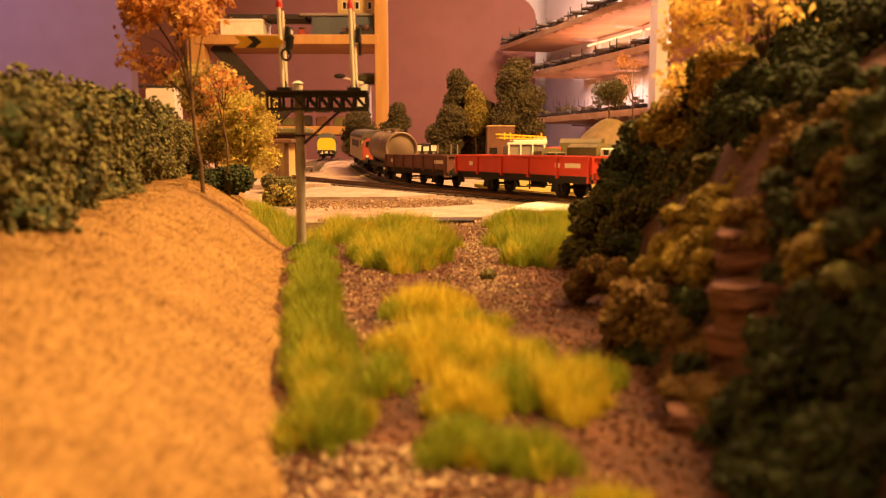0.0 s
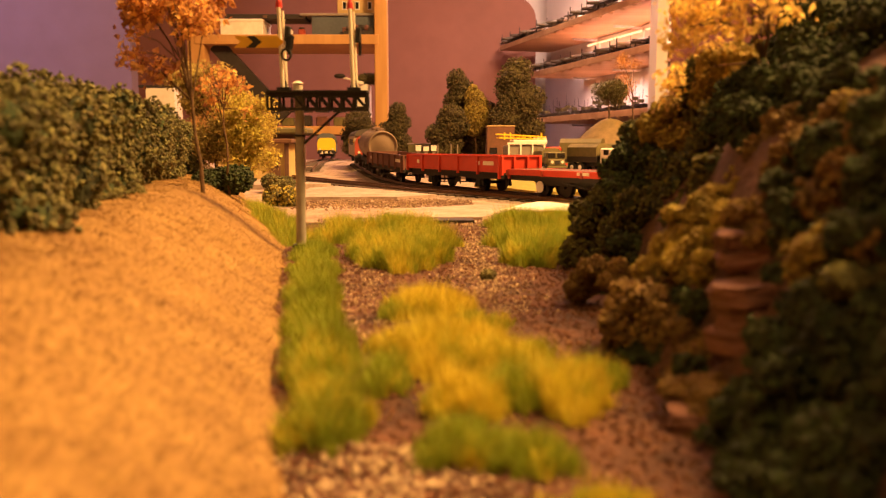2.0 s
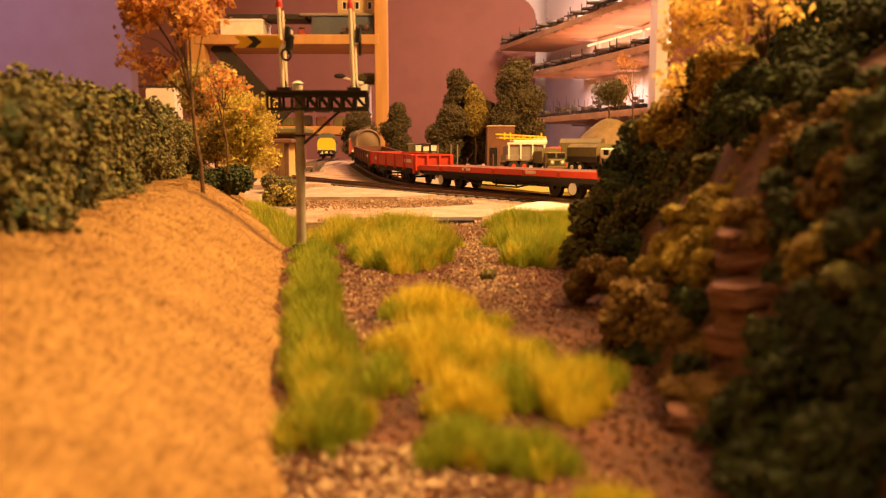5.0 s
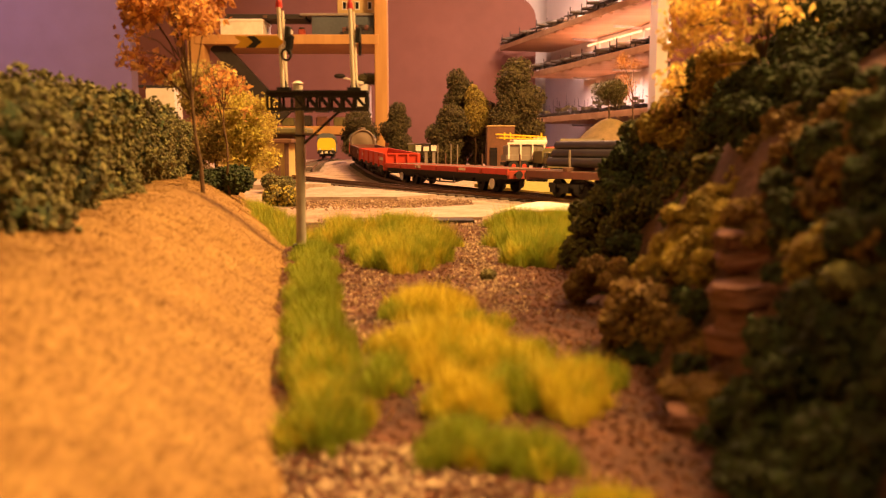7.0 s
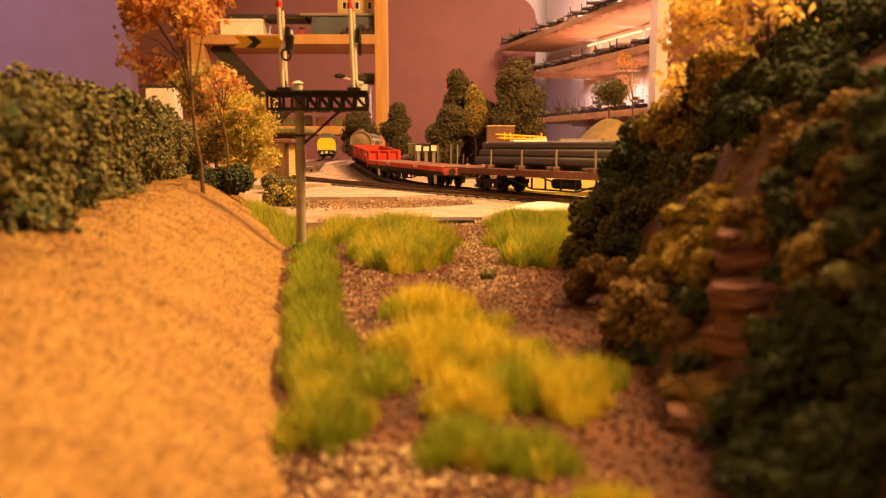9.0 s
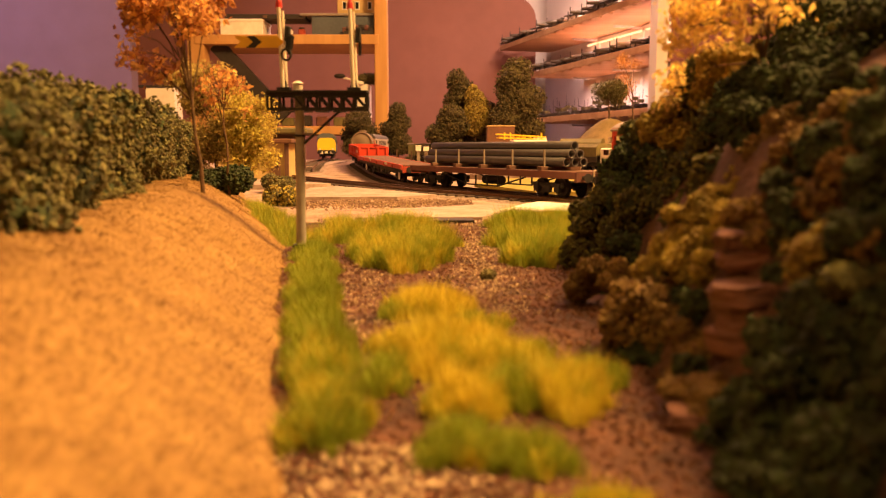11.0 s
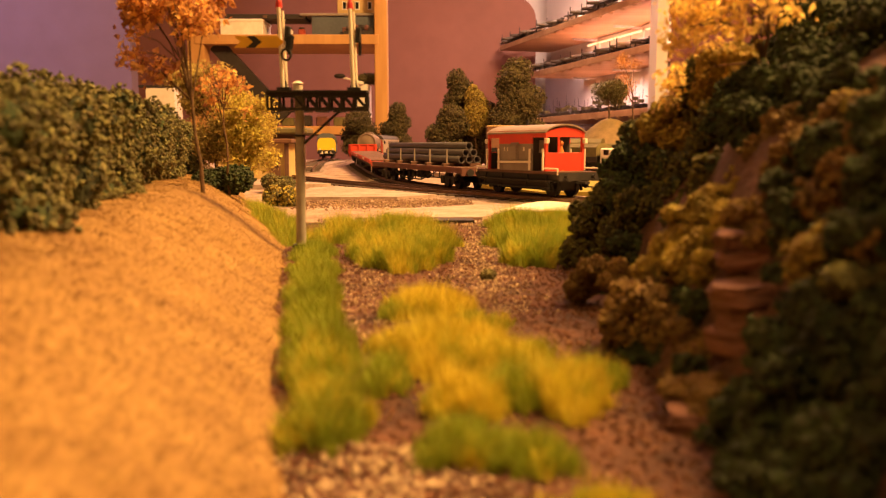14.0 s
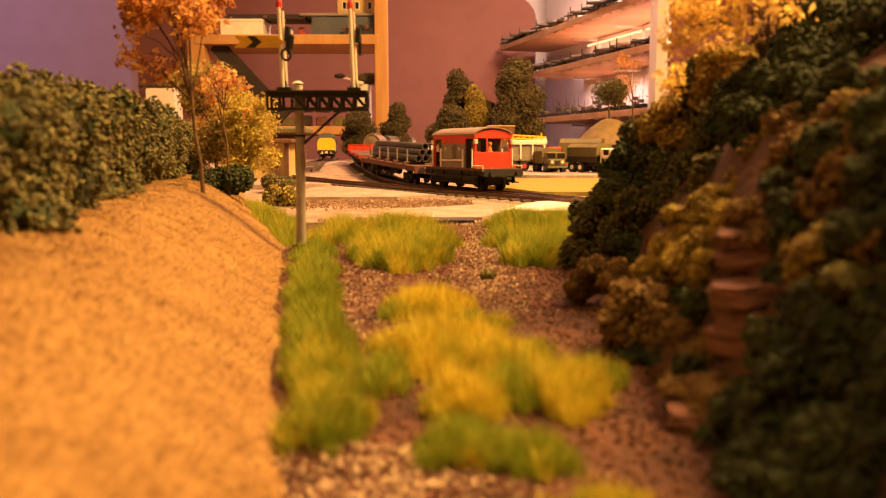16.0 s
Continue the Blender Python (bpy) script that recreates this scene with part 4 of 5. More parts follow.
# ---- foreground: straw bank, hedge, trackbed grass, signal, wooded slope ----
def bank_z(x, y):
    """Height of the straw bank: it leans away to the left of the old trackbed."""
    toe = -0.0035 - 0.190 * (y - 0.02) - 0.10 * max(0, y - 0.36)
    toe += 0.0030 * (1 - smooth01(0.09, 0.16, y))
    u = min(1.0, max(0.0, (toe - x) / 0.058))
    k = 0.6 * (1 - (1 - u) ** 2) + 0.4 * smooth01(0, 0.9, u)
    return 0.9870 + 0.0300 * k + 0.0009 * noise.noise(Vector((x * 90, y * 90, 3))) + 0.0016 * noise.noise(Vector((x * 25, y * 25, 8)))


v, f = grid(-0.45, 0.02, 0.03, 0.66, 160, 220, bank_z)
tagged(part("bank", mesh_from("bank", v, f), M_STRAW, None, smooth=True), "straw-coloured flocked embankment", kind="structure")
pts = []
for _ in range(90000):
    y = 0.04 + random.random() ** 1.5 * 0.46
    x = -0.004 - 0.19 * (y - 0.02) - random.random() * (0.065 + 0.06 * y)
    pts.append((x, y, bank_z(x, y) - 0.0003))
vv, ff = blades(pts, 0.0010, 0.00016, lean=1.6)
straw = part("straw_fibres", mesh_from("straw_fibres", vv, ff), material("straw_fibre", (0.32, 0.195, 0.058), (0.19, 0.10, 0.028), 200, 0.9, 0, 0, island=0.25))
tagged(straw, "short straw-coloured fibres on the embankment", "dry grass", kind="stuff")


def bush(name, label, clumps, count, size, mats, group="", core=None, **kw):
    t = thing(name, label, "bush", group=group)
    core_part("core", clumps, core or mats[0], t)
    for m in mats:
        leaf_part("foliage", clumps, count // len(mats), size, m, t, **kw)
    return t


for k in range(15):
    y = 0.085 + k * 0.029
    x = -0.081 - 0.226 * (y - 0.116)
    top = 0.029 + 0.008 * smooth01(0.19, 0.30, y) - 0.004 * smooth01(0.36, 0.48, y)
    cl = [(x + random.uniform(-0.006, 0.005), y + random.uniform(-0.016, 0.016), 1.015 + (0.12 + 0.76 * u) * top, random.uniform(0.004, 0.0085), random.uniform(0.005, 0.011), random.uniform(0.004, 0.0085)) for u in np.linspace(0, 1, 14) ** 0.8]
    cl += [(x - 0.020, y, 1.015 + 0.55 * top, 0.018, 0.022, 0.5 * top), (x - 0.050, y, 1.015 + 0.55 * top, 0.026, 0.024, 0.5 * top)]
    # The dark core puts the shade of the hedge's gaps into colour.
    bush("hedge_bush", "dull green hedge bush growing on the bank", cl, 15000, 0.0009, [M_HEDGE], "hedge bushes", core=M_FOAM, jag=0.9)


def tree(name, label, base, tip, radius, clumps, count, size, mats, limbs=7, bark=None, lumpy=False, jag=0.9, fill=0.5, spread=0.7):
    """A tapered, slightly bent trunk with limbs that end inside the crown."""
    t = thing(name, label, "tree", Matrix.Translation(base))
    o = Vector(base)
    tip = Vector(tip) - o
    cl = [(x - o.x, y - o.y, z - o.z, a, b, c_) for x, y, z, a, b, c_ in clumps]
    bm = bmesh.new()
    last = Vector((0, 0, -0.002))
    n = 6
    way = []
    for k in range(1, n + 1):
        p = tip * (k / n) + Vector((random.uniform(-1, 1), random.uniform(-1, 1), 0)) * radius * 0.9
        rod(last, p, radius * (1 - 0.8 * (k - 1) / n), radius * (1 - 0.8 * k / n), 8, bm)
        way.append(p)
        last = p
    part("trunk", bm, bark or M_BARK, t)
    for k in range(limbs):
        a = way[random.randint(2, n - 2)]
        c_ = random.choice(cl)
        e = Vector(c_[:3]) + Vector((random.uniform(-1, 1) * c_[3], random.uniform(-1, 1) * c_[4], random.uniform(-1, 1) * c_[5])) * spread
        mid = (a + e) / 2 + Vector((0, 0, (e - a).length * 0.12))
        b = rod(a, mid, radius * 0.38, radius * 0.24, 6)
        rod(mid, e, radius * 0.24, radius * 0.08, 6, b)
        part("limb", b, bark or M_BARK, t)
    if lumpy:
        core_part("crown_core", cl, mats[0], t, 0.8)
    for m in mats:
        leaf_part("crown", cl, count // len(mats), size, m, t, lumpy=lumpy, jag=jag, fill=fill)
    return t


def cloud(c, size, n, r):
    """Ellipsoid clumps scattered in a box round c."""
    return [(c[0] + random.uniform(-1, 1) * size[0], c[1] + random.uniform(-1, 1) * size[1], c[2] + random.uniform(-1, 1) * size[2], random.uniform(0.7, 1.2) * r, random.uniform(0.7, 1.2) * r, random.uniform(0.6, 1.0) * r) for _ in range(n)]


tree("autumn_tree", "slender tree with sparse orange autumn leaves", (-0.1022, 0.3375, 1.0120), (-0.1094, 0.3375, 1.0920), 0.0010,
     cloud((-0.1110, 0.3375, 1.0925), (0.021, 0.016, 0.011), 20, 0.0080) + [(-0.1300, 0.3375, 1.0700, 0.006, 0.008, 0.006), (-0.1200, 0.3375, 1.0650, 0.010, 0.008, 0.006)], 2300, 0.00165, [M_ORANGE], 22)
tree("birch_tree", "golden-green leafy tree behind the bank", (-0.131, 0.50, 1.006), (-0.133, 0.50, 1.075), 0.0014,
     cloud((-0.122, 0.50, 1.052), (0.013, 0.014, 0.012), 14, 0.0085) + cloud((-0.117, 0.50, 1.033), (0.011, 0.012, 0.012), 14, 0.0085), 13000, 0.00110, [M_LIME], 12)
tree("birch_tree", "olive-green leafy tree beside the golden one", (-0.150, 0.53, 1.006), (-0.152, 0.53, 1.078), 0.0014,
     cloud((-0.153, 0.53, 1.066), (0.018, 0.014, 0.016), 16, 0.009) + cloud((-0.152, 0.53, 1.036), (0.016, 0.012, 0.016), 14, 0.009), 13000, 0.00110, [M_BIRCH], 12)
tree("autumn_tree", "small orange-leaved tree beside the golden one", (-0.113, 0.42, 1.008), (-0.115, 0.42, 1.062), 0.0008,
     cloud((-0.1150, 0.42, 1.061), (0.012, 0.009, 0.010), 12, 0.0060), 260, 0.0016, [M_ORANGE], 12)
bush("bush", "dark green foam bush at the bank's end", cloud((-0.1185, 0.43, 1.015), (0.009, 0.008, 0.004), 7, 0.007), 4200, 0.0011, [M_FOAM], jag=0.5)
bush("bush", "pale green foam bush beside the trackbed", cloud((-0.105, 0.51, 1.000), (0.008, 0.008, 0.003), 5, 0.006), 2400, 0.0010, [M_LIME, M_HEDGE], jag=0.5)
bush("bush", "low green foam bush by the building", cloud((-0.135, 0.66, 1.003), (0.014, 0.01, 0.002), 5, 0.006), 1500, 0.0011, [M_HEDGE], jag=0.5)


# wooded slope
def hill_shift(y):
    return 0.0125 * smooth01(0.15, 0.25, y)


def hill_z(x, y):
    x -= hill_shift(y)
    end = 1 - smooth01(0.30, 0.38 - 0.12 * max(0, x - 0.08), y)
    return 0.985 + (0.046 * smooth01(0.034, 0.068, x) + 0.72 * max(0, x - 0.060)) * end + 0.002 * noise.noise(Vector((x * 40, y * 40, 1)))


v, f = grid(0.02, 0.40, 0.03, 0.385, 110, 90, hill_z)
tagged(part("hillside", mesh_from("hillside", v, f), M_EARTH, None, smooth=True), "steep brown earth slope under the bushes", kind="structure")


SLOPE_WORDS = {M_FOAM: "dense dark green foam bush on the slope", M_FOAM_O: "olive green foam bush on the slope", M_FOAM_B: "bronze-brown foam bush on the slope", M_FOAM_Y: "golden-brown foam bush on the slope"}


def slope_bush(x, y, z, r, mat, n, size=0.0008):
    cl = [(x + random.uniform(-1, 1) * r * 0.7, y + random.uniform(-1, 1) * r * 0.7, z + random.uniform(-0.7, 0.55) * r, r * random.uniform(0.34, 0.62), r * random.uniform(0.34, 0.62), r * random.uniform(0.3, 0.55)) for _ in range(8)]
    cl.append((x, y + 0.3 * r, z - 0.5 * r, r * 0.7, r * 0.7, r * 0.8))
    # Olive leaves also get a darker core, shade painted into their gaps.
    return bush("slope_bush", SLOPE_WORDS[mat], cl, n, size, [mat], "slope bushes", core=M_FOAM if mat in (M_FOAM, M_FOAM_O) else mat, jag=0.6)


# the dense dark bushes at the far foot, then those higher up and near
for x, y, z, r in [(0.0436, 0.280, 0.9971, 0.007), (0.0472, 0.285, 1.0067, 0.008), (0.0511, 0.285, 1.0159, 0.008), (0.0560, 0.285, 1.0230, 0.008), (0.0614, 0.285, 1.0307, 0.009), (0.0661, 0.285, 1.0371, 0.008), (0.0725, 0.280, 1.0354, 0.009), (0.0570, 0.270, 1.0178, 0.009), (0.0525, 0.265, 1.0067, 0.009), (0.0626, 0.270, 1.0255, 0.010), (0.0601, 0.250, 1.0135, 0.010), (0.0669, 0.250, 1.0242, 0.010), (0.0694, 0.235, 1.0281, 0.011), (0.0741, 0.225, 1.0362, 0.012), (0.0785, 0.220, 1.0407, 0.011), (0.0624, 0.220, 1.0127, 0.009), (0.0666, 0.205, 1.0229, 0.009), (0.0593, 0.225, 1.0041, 0.008), (0.0529, 0.240, 1.0004, 0.008), (0.0445, 0.250, 0.9918, 0.006), (0.0477, 0.230, 0.9900, 0.006), (0.0749, 0.205, 1.0330, 0.010), (0.0768, 0.250, 1.0427, 0.010)]:
    # About half are olive: the light on their tops is put into the colour.
    slope_bush(x + (0.0075 if z > 1.0 else 0.004), y, z, r, M_FOAM_O if random.random() < 0.5 else M_FOAM, 2600)
for x, y, z, r in [(0.0892, 0.200, 1.0483, 0.011), (0.0745, 0.180, 1.0368, 0.008), (0.0810, 0.190, 1.0436, 0.010), (0.0977, 0.210, 1.0563, 0.012), (0.1144, 0.230, 1.0679, 0.013), (0.1068, 0.200, 1.0579, 0.012), (0.0880, 0.180, 1.0455, 0.010), (0.1121, 0.250, 1.0726, 0.013), (0.0844, 0.220, 1.0468, 0.009), (0.0602, 0.132, 1.0198, 0.005), (0.0529, 0.100, 1.0112, 0.006), (0.0527, 0.095, 1.0066, 0.006), (0.0490, 0.100, 1.0022, 0.006), (0.0457, 0.100, 0.9961, 0.005), (0.0456, 0.088, 0.9978, 0.005), (0.0489, 0.085, 1.0016, 0.006), (0.0438, 0.108, 0.9915, 0.004), (0.0413, 0.112, 0.9891, 0.004), (0.0409, 0.095, 0.9920, 0.005), (0.0424, 0.158, 0.9893, 0.005), (0.0458, 0.150, 0.9904, 0.005), (0.0394, 0.165, 0.9886, 0.005), (0.0501, 0.160, 1.0007, 0.005)]:
    slope_bush(x, y, z, r, M_FOAM, 2200)
for x, y, z, r in [(0.0406, 0.215, 0.9991, 0.005), (0.0375, 0.215, 0.9960, 0.004), (0.0465, 0.210, 0.9991, 0.004), (0.0392, 0.165, 0.9972, 0.006), (0.0431, 0.162, 1.0003, 0.007), (0.0468, 0.158, 0.9976, 0.006), (0.0404, 0.160, 0.9947, 0.005), (0.0449, 0.155, 0.9948, 0.005), (0.0719, 0.165, 1.0341, 0.007), (0.0765, 0.165, 1.0364, 0.008), (0.0700, 0.150, 1.0287, 0.007), (0.0760, 0.150, 1.0340, 0.009), (0.0634, 0.148, 1.0251, 0.005), (0.0691, 0.135, 1.0234, 0.008), (0.0404, 0.120, 0.9943, 0.0035), (0.0442, 0.135, 0.9956, 0.004), (0.0664, 0.120, 1.0270, 0.008), (0.0580, 0.148, 1.0182, 0.004)]:
    slope_bush(x, y, z, r, M_FOAM_B, 2200)
for x, y, z, r in [(0.0670, 0.172, 1.0245, 0.0045), (0.0631, 0.168, 1.0223, 0.0045), (0.0596, 0.168, 1.0211, 0.0045), (0.0561, 0.168, 1.0186, 0.005), (0.0532, 0.170, 1.0160, 0.005), (0.0536, 0.160, 1.0147, 0.0045), (0.0509, 0.170, 1.0123, 0.005), (0.0479, 0.172, 1.0071, 0.005), (0.0510, 0.162, 1.0098, 0.0045), (0.0562, 0.155, 1.0186, 0.004), (0.0538, 0.112, 1.0177, 0.0045), (0.0569, 0.112, 1.0189, 0.0045), (0.0590, 0.110, 1.0196, 0.005), (0.0560, 0.116, 1.0156, 0.004)]:
    slope_bush(x, y, z, r, M_FOAM_Y, 2000, 0.0007)
for x, y, z, r in [(0.0735, 0.140, 1.0385, 0.0045), (0.0790, 0.145, 1.0420, 0.005), (0.0720, 0.145, 1.0355, 0.004), (0.0713, 0.130, 1.0340, 0.0045), (0.0743, 0.260, 1.0467, 0.006), (0.0832, 0.240, 1.0572, 0.007), (0.0865, 0.235, 1.0551, 0.007), (0.0802, 0.240, 1.0506, 0.007), (0.0761, 0.250, 1.0392, 0.006), (0.0707, 0.270, 1.0403, 0.005), (0.0853, 0.225, 1.0510, 0.006)]:
    slope_bush(x, y, z, r, M_FOAM_Y, 2200)
for x, y, z, r in [(0.0790, 0.250, 1.0548, 0.006), (0.0752, 0.185, 1.0395, 0.005), (0.0830, 0.180, 1.0443, 0.006), (0.1018, 0.210, 1.0599, 0.007), (0.0714, 0.280, 1.0399, 0.005), (0.0542, 0.100, 1.0135, 0.005), (0.0585, 0.128, 1.0183, 0.004), (0.0951, 0.190, 1.0527, 0.007)]:
    slope_bush(x, y, z, r, M_FOAM_O, 1800)
# small growth round the rocks
for x, y, z, r, m in [(0.0461, 0.140, 0.9984, 0.004, M_FOAM_B), (0.0474, 0.143, 1.0036, 0.0035, M_FOAM), (0.0394, 0.124, 0.9930, 0.0035, M_FOAM_B), (0.0427, 0.114, 0.9932, 0.0035, M_FOAM), (0.0452, 0.109, 0.9966, 0.0035, M_FOAM), (0.0550, 0.117, 1.0076, 0.005, M_FOAM), (0.0509, 0.111, 1.0031, 0.0045, M_FOAM), (0.0510, 0.150, 1.0104, 0.0035, M_FOAM_Y), (0.0558, 0.124, 1.0116, 0.0035, M_FOAM), (0.0428, 0.132, 0.9949, 0.0035, M_FOAM), (0.0402, 0.114, 0.9914, 0.003, M_FOAM_B), (0.0482, 0.168, 1.0034, 0.004, M_FOAM)]:
    slope_bush(x, y, z, r, m, 1500, 0.0006)
# lower growth between them; a strip of bare earth stays open
for k in range(120):
    y = random.uniform(0.075, 0.345)
    x = 0.062 + random.random() ** 1.1 * 0.14 + hill_shift(y)
    if x < 0.074 and 0.14 < y < 0.205:
        continue
    m = M_FOAM if random.random() < 0.8 else random.choice((M_FOAM_B, M_FOAM_O))
    r = random.uniform(0.006, 0.010)
    slope_bush(x, y, hill_z(x, y), r, m, 1100)
for k in range(40):
    y = random.uniform(0.08, 0.15)
    x = random.uniform(0.056, 0.075)
    r = random.uniform(0.004, 0.006)
    slope_bush(x, y, hill_z(x, y), r, M_FOAM if random.random() < 0.7 else M_FOAM_B, 900)
for k in range(22):
    y = random.uniform(0.078, 0.112)
    x = random.uniform(0.041, 0.054)
    slope_bush(x, y, hill_z(x, y) + 0.001, random.uniform(0.003, 0.0045), M_FOAM, 700)


def rock(c, size, seed, label, layers=4):
    """Stacked, broken slabs with jagged edges."""
    t = thing("rock", label, "rock", Matrix.Translation(c))
    for k in range(layers):
        w = 0.92 + 0.14 * noise.noise(Vector((seed * 3, k * 1.7, 1)))
        b = bmesh.new()
        n = 12
        rows = []
        for j, zz in enumerate((-0.5, -0.2, 0.25, 0.5)):
            ring = []
            for i in range(n):
                a = 2 * math.pi * i / n
                q = w * (1 + 0.42 * noise.noise(Vector((math.cos(a) * 1.6 + seed, math.sin(a) * 1.6, k * 0.3))) + 0.16 * noise.noise(Vector((i * 1.3, j * 0.8, seed + k))))
                q *= (0.93 if j in (0, 3) else 1.0) / (abs(math.cos(a + 0.4)) ** 5 + abs(math.sin(a + 0.4)) ** 5) ** 0.2
                ring.append(b.verts.new((size[0] * 0.5 * q * math.cos(a), size[1] * 0.5 * q * math.sin(a), size[2] * ((k + 0.5 + zz * 1.04) / layers - 0.5) + 0.0006 * noise.noise(Vector((i, k, seed))))))
            rows.append(ring)
        for r0, r1 in zip(rows, rows[1:]):
            for i in range(n):
                b.faces.new((r0[i], r0[(i + 1) % n], r1[(i + 1) % n], r1[i]))
        b.faces.new(rows[0][::-1])
        b.faces.new(rows[-1])
        bmesh.ops.triangulate(b, faces=[q for q in b.faces if len(q.verts) > 4])
        q = part("slab", b, M_ROCK, t)
        q.location = (size[0] * 0.16 * noise.noise(Vector((seed, k * 2.3, 5))), size[1] * 0.2 * noise.noise(Vector((seed, k * 2.9, 9))), 0)
        q.rotation_euler = (0.10 * math.sin(seed * 5 + k), 0.12 * math.cos(seed * 3 + 2 * k), 0.5 * noise.noise(Vector((k * 1.9, seed, 4))))
    return t


rock((0.0550, 0.1380, 1.0150), (0.0150, 0.012, 0.0060), 1.0, "layered red-brown rock outcrop on the slope", 2)
rock((0.0540, 0.1270, 1.0048), (0.0180, 0.013, 0.0125), 2.0, "layered red-brown rock outcrop on the slope", 3)
rock((0.0425, 0.1190, 0.9910), (0.0200, 0.015, 0.0050), 3.0, "flat red-brown rock at the slope's foot", 1)
tree("autumn_tree", "yellow-leaved autumn tree growing on the slope", (0.0858, 0.215, 1.036), (0.0850, 0.215, 1.075), 0.0010,
     cloud((0.0760, 0.215, 1.0680), (0.014, 0.012, 0.007), 14, 0.0058) + cloud((0.066, 0.225, 1.066), (0.006, 0.008, 0.008), 6, 0.0055) + cloud((0.0690, 0.240, 1.0530), (0.004, 0.008, 0.006), 5, 0.0045), 1500, 0.00105, [M_AMBER], 16)


# ---- old trackbed: stones and grass ----
n = 15000
sx, sy = rng.uniform(-0.065, 0.06, n), 0.06 + rng.random(n) ** 1.4 * 0.36
cl = [(x, y, ground_z(x, y) + 0.0003, 1e-5, 1e-5, 1e-5) for x, y in zip(sx, sy)]
vv, ff = leaves(cl, n * 2, 0.00034)
tagged(part("gravel", mesh_from("gravel", vv, ff.tolist()), M_STONE), "loose brown gravel on the old trackbed", "gravel", kind="stuff")
n = 1500
sx, sy = rng.normal(-0.006, 0.010, n), rng.uniform(0.075, 0.110, n)
cl = [(x, y, ground_z(x, y) + 0.0002, 1e-5, 1e-5, 1e-5) for x, y in zip(sx, sy)]
sx, sy = rng.normal(-0.024, 0.006, 1500), rng.uniform(0.16, 0.40, 1500)
cl += [(x, y, ground_z(x, y) + 0.0002, 1e-5, 1e-5, 1e-5) for x, y in zip(sx, sy)]
sx = rng.normal(0.014, 0.007, 2600)
cl += [(x, y, ground_z(x, y) + 0.0002, 1e-5, 1e-5, 1e-5) for x, y in zip(sx, rng.uniform(0.20, 0.40, 2600))]
vv, ff = leaves(cl, 7500, 0.00036)
tagged(part("gravel", mesh_from("gravel", vv, ff.tolist()), M_STONE_P), "scattered pale gravel on the old trackbed", "gravel", kind="stuff")


def tuft(x, y, rx, ry, n, h, gold, label, zf=ground_z, w=0.00015):
    """Static grass: ragged outline, thinning at the rim, green and golden in patches."""
    t = thing("grass_tuft", label, "grass", group="grass tufts", kind="stuff")
    k = int(2.4 * n)
    a, r = rng.random(k) * 2 * math.pi, np.sqrt(rng.random(k)) + np.abs(rng.normal(0, 0.13, k))
    wob = 1 + 0.20 * np.sin(a * 3 + x * 900) + 0.15 * np.sin(a * 5 + y * 700) + 0.10 * np.sin(a * 11 + x * 300)
    px, py = x + np.cos(a) * r * rx * wob, y + np.sin(a) * r * ry * wob
    patch = np.array([noise.noise(Vector((u * 170, q * 130, 2))) + 0.6 * noise.noise(Vector((u * 420, q * 330, 5))) for u, q in zip(px, py)])
    tall = np.array([1 + 0.5 * noise.noise(Vector((u * 300, q * 260, 9))) for u, q in zip(px, py)])
    high = h * (1.1 - 0.45 * np.minimum(r, 1.4) ** 2) * tall
    yellow = patch * 0.9 + rng.normal(0, 0.15, k) < (gold - 0.5) * 1.5
    for m, pick in ((M_GRASS_Y, yellow), (M_GRASS_G, ~yellow)):
        if pick.sum() < 20:
            continue
        pts = [(u, q, zf(u, q) - 0.0006) for u, q in zip(px[pick], py[pick])]
        vv, ff = blades(pts, np.maximum(high[pick], 0.0012), w, 0.45)
        part("grass", mesh_from("grass", vv, ff), m, t)
    return t


for k in range(10):
    y = 0.119 + k * 0.023
    toe = -0.0035 - 0.190 * (y - 0.02)
    tuft(toe + 0.0045 + 0.003 * smooth01(0.2, 0.3, y), y, 0.0050 + 0.008 * (y - 0.1), 0.013, 2600, 0.0066 - 0.0018 * smooth01(0.20, 0.30, y), 0.40 if k < 2 else 0.12, "bright green grass clump at the bank's foot")
for k in range(4):
    tuft(-0.074 - 0.014 * k, 0.36 + 0.035 * k, 0.012, 0.022, 1300, 0.008, 0.3, "green grass clump at the bank's foot")
for x, y, rx, ry in ((-0.0460, 0.365, 0.012, 0.016), (-0.0275, 0.31, 0.008, 0.016), (-0.0145, 0.283, 0.010, 0.012), (-0.017, 0.335, 0.012, 0.018), (-0.0035, 0.298, 0.005, 0.008), (-0.020, 0.300, 0.006, 0.008), (-0.022, 0.375, 0.014, 0.014), (-0.004, 0.345, 0.008, 0.010)):
    tuft(x, y, rx * 1.1, ry, 3200, 0.0094, 0.45, "pale green grass clump on the trackbed")
for x, y, rx, ry in ((0.0315, 0.295, 0.007, 0.014), (0.040, 0.315, 0.010, 0.020), (0.034, 0.345, 0.012, 0.018), (0.052, 0.355, 0.014, 0.024), (0.038, 0.385, 0.014, 0.014), (0.060, 0.385, 0.016, 0.018)):
    tuft(x, y, rx * 1.05, ry, 4000, 0.0092, 0.30, "bright green grass clump before the concrete")
GOLD = "golden grass clump on the trackbed"
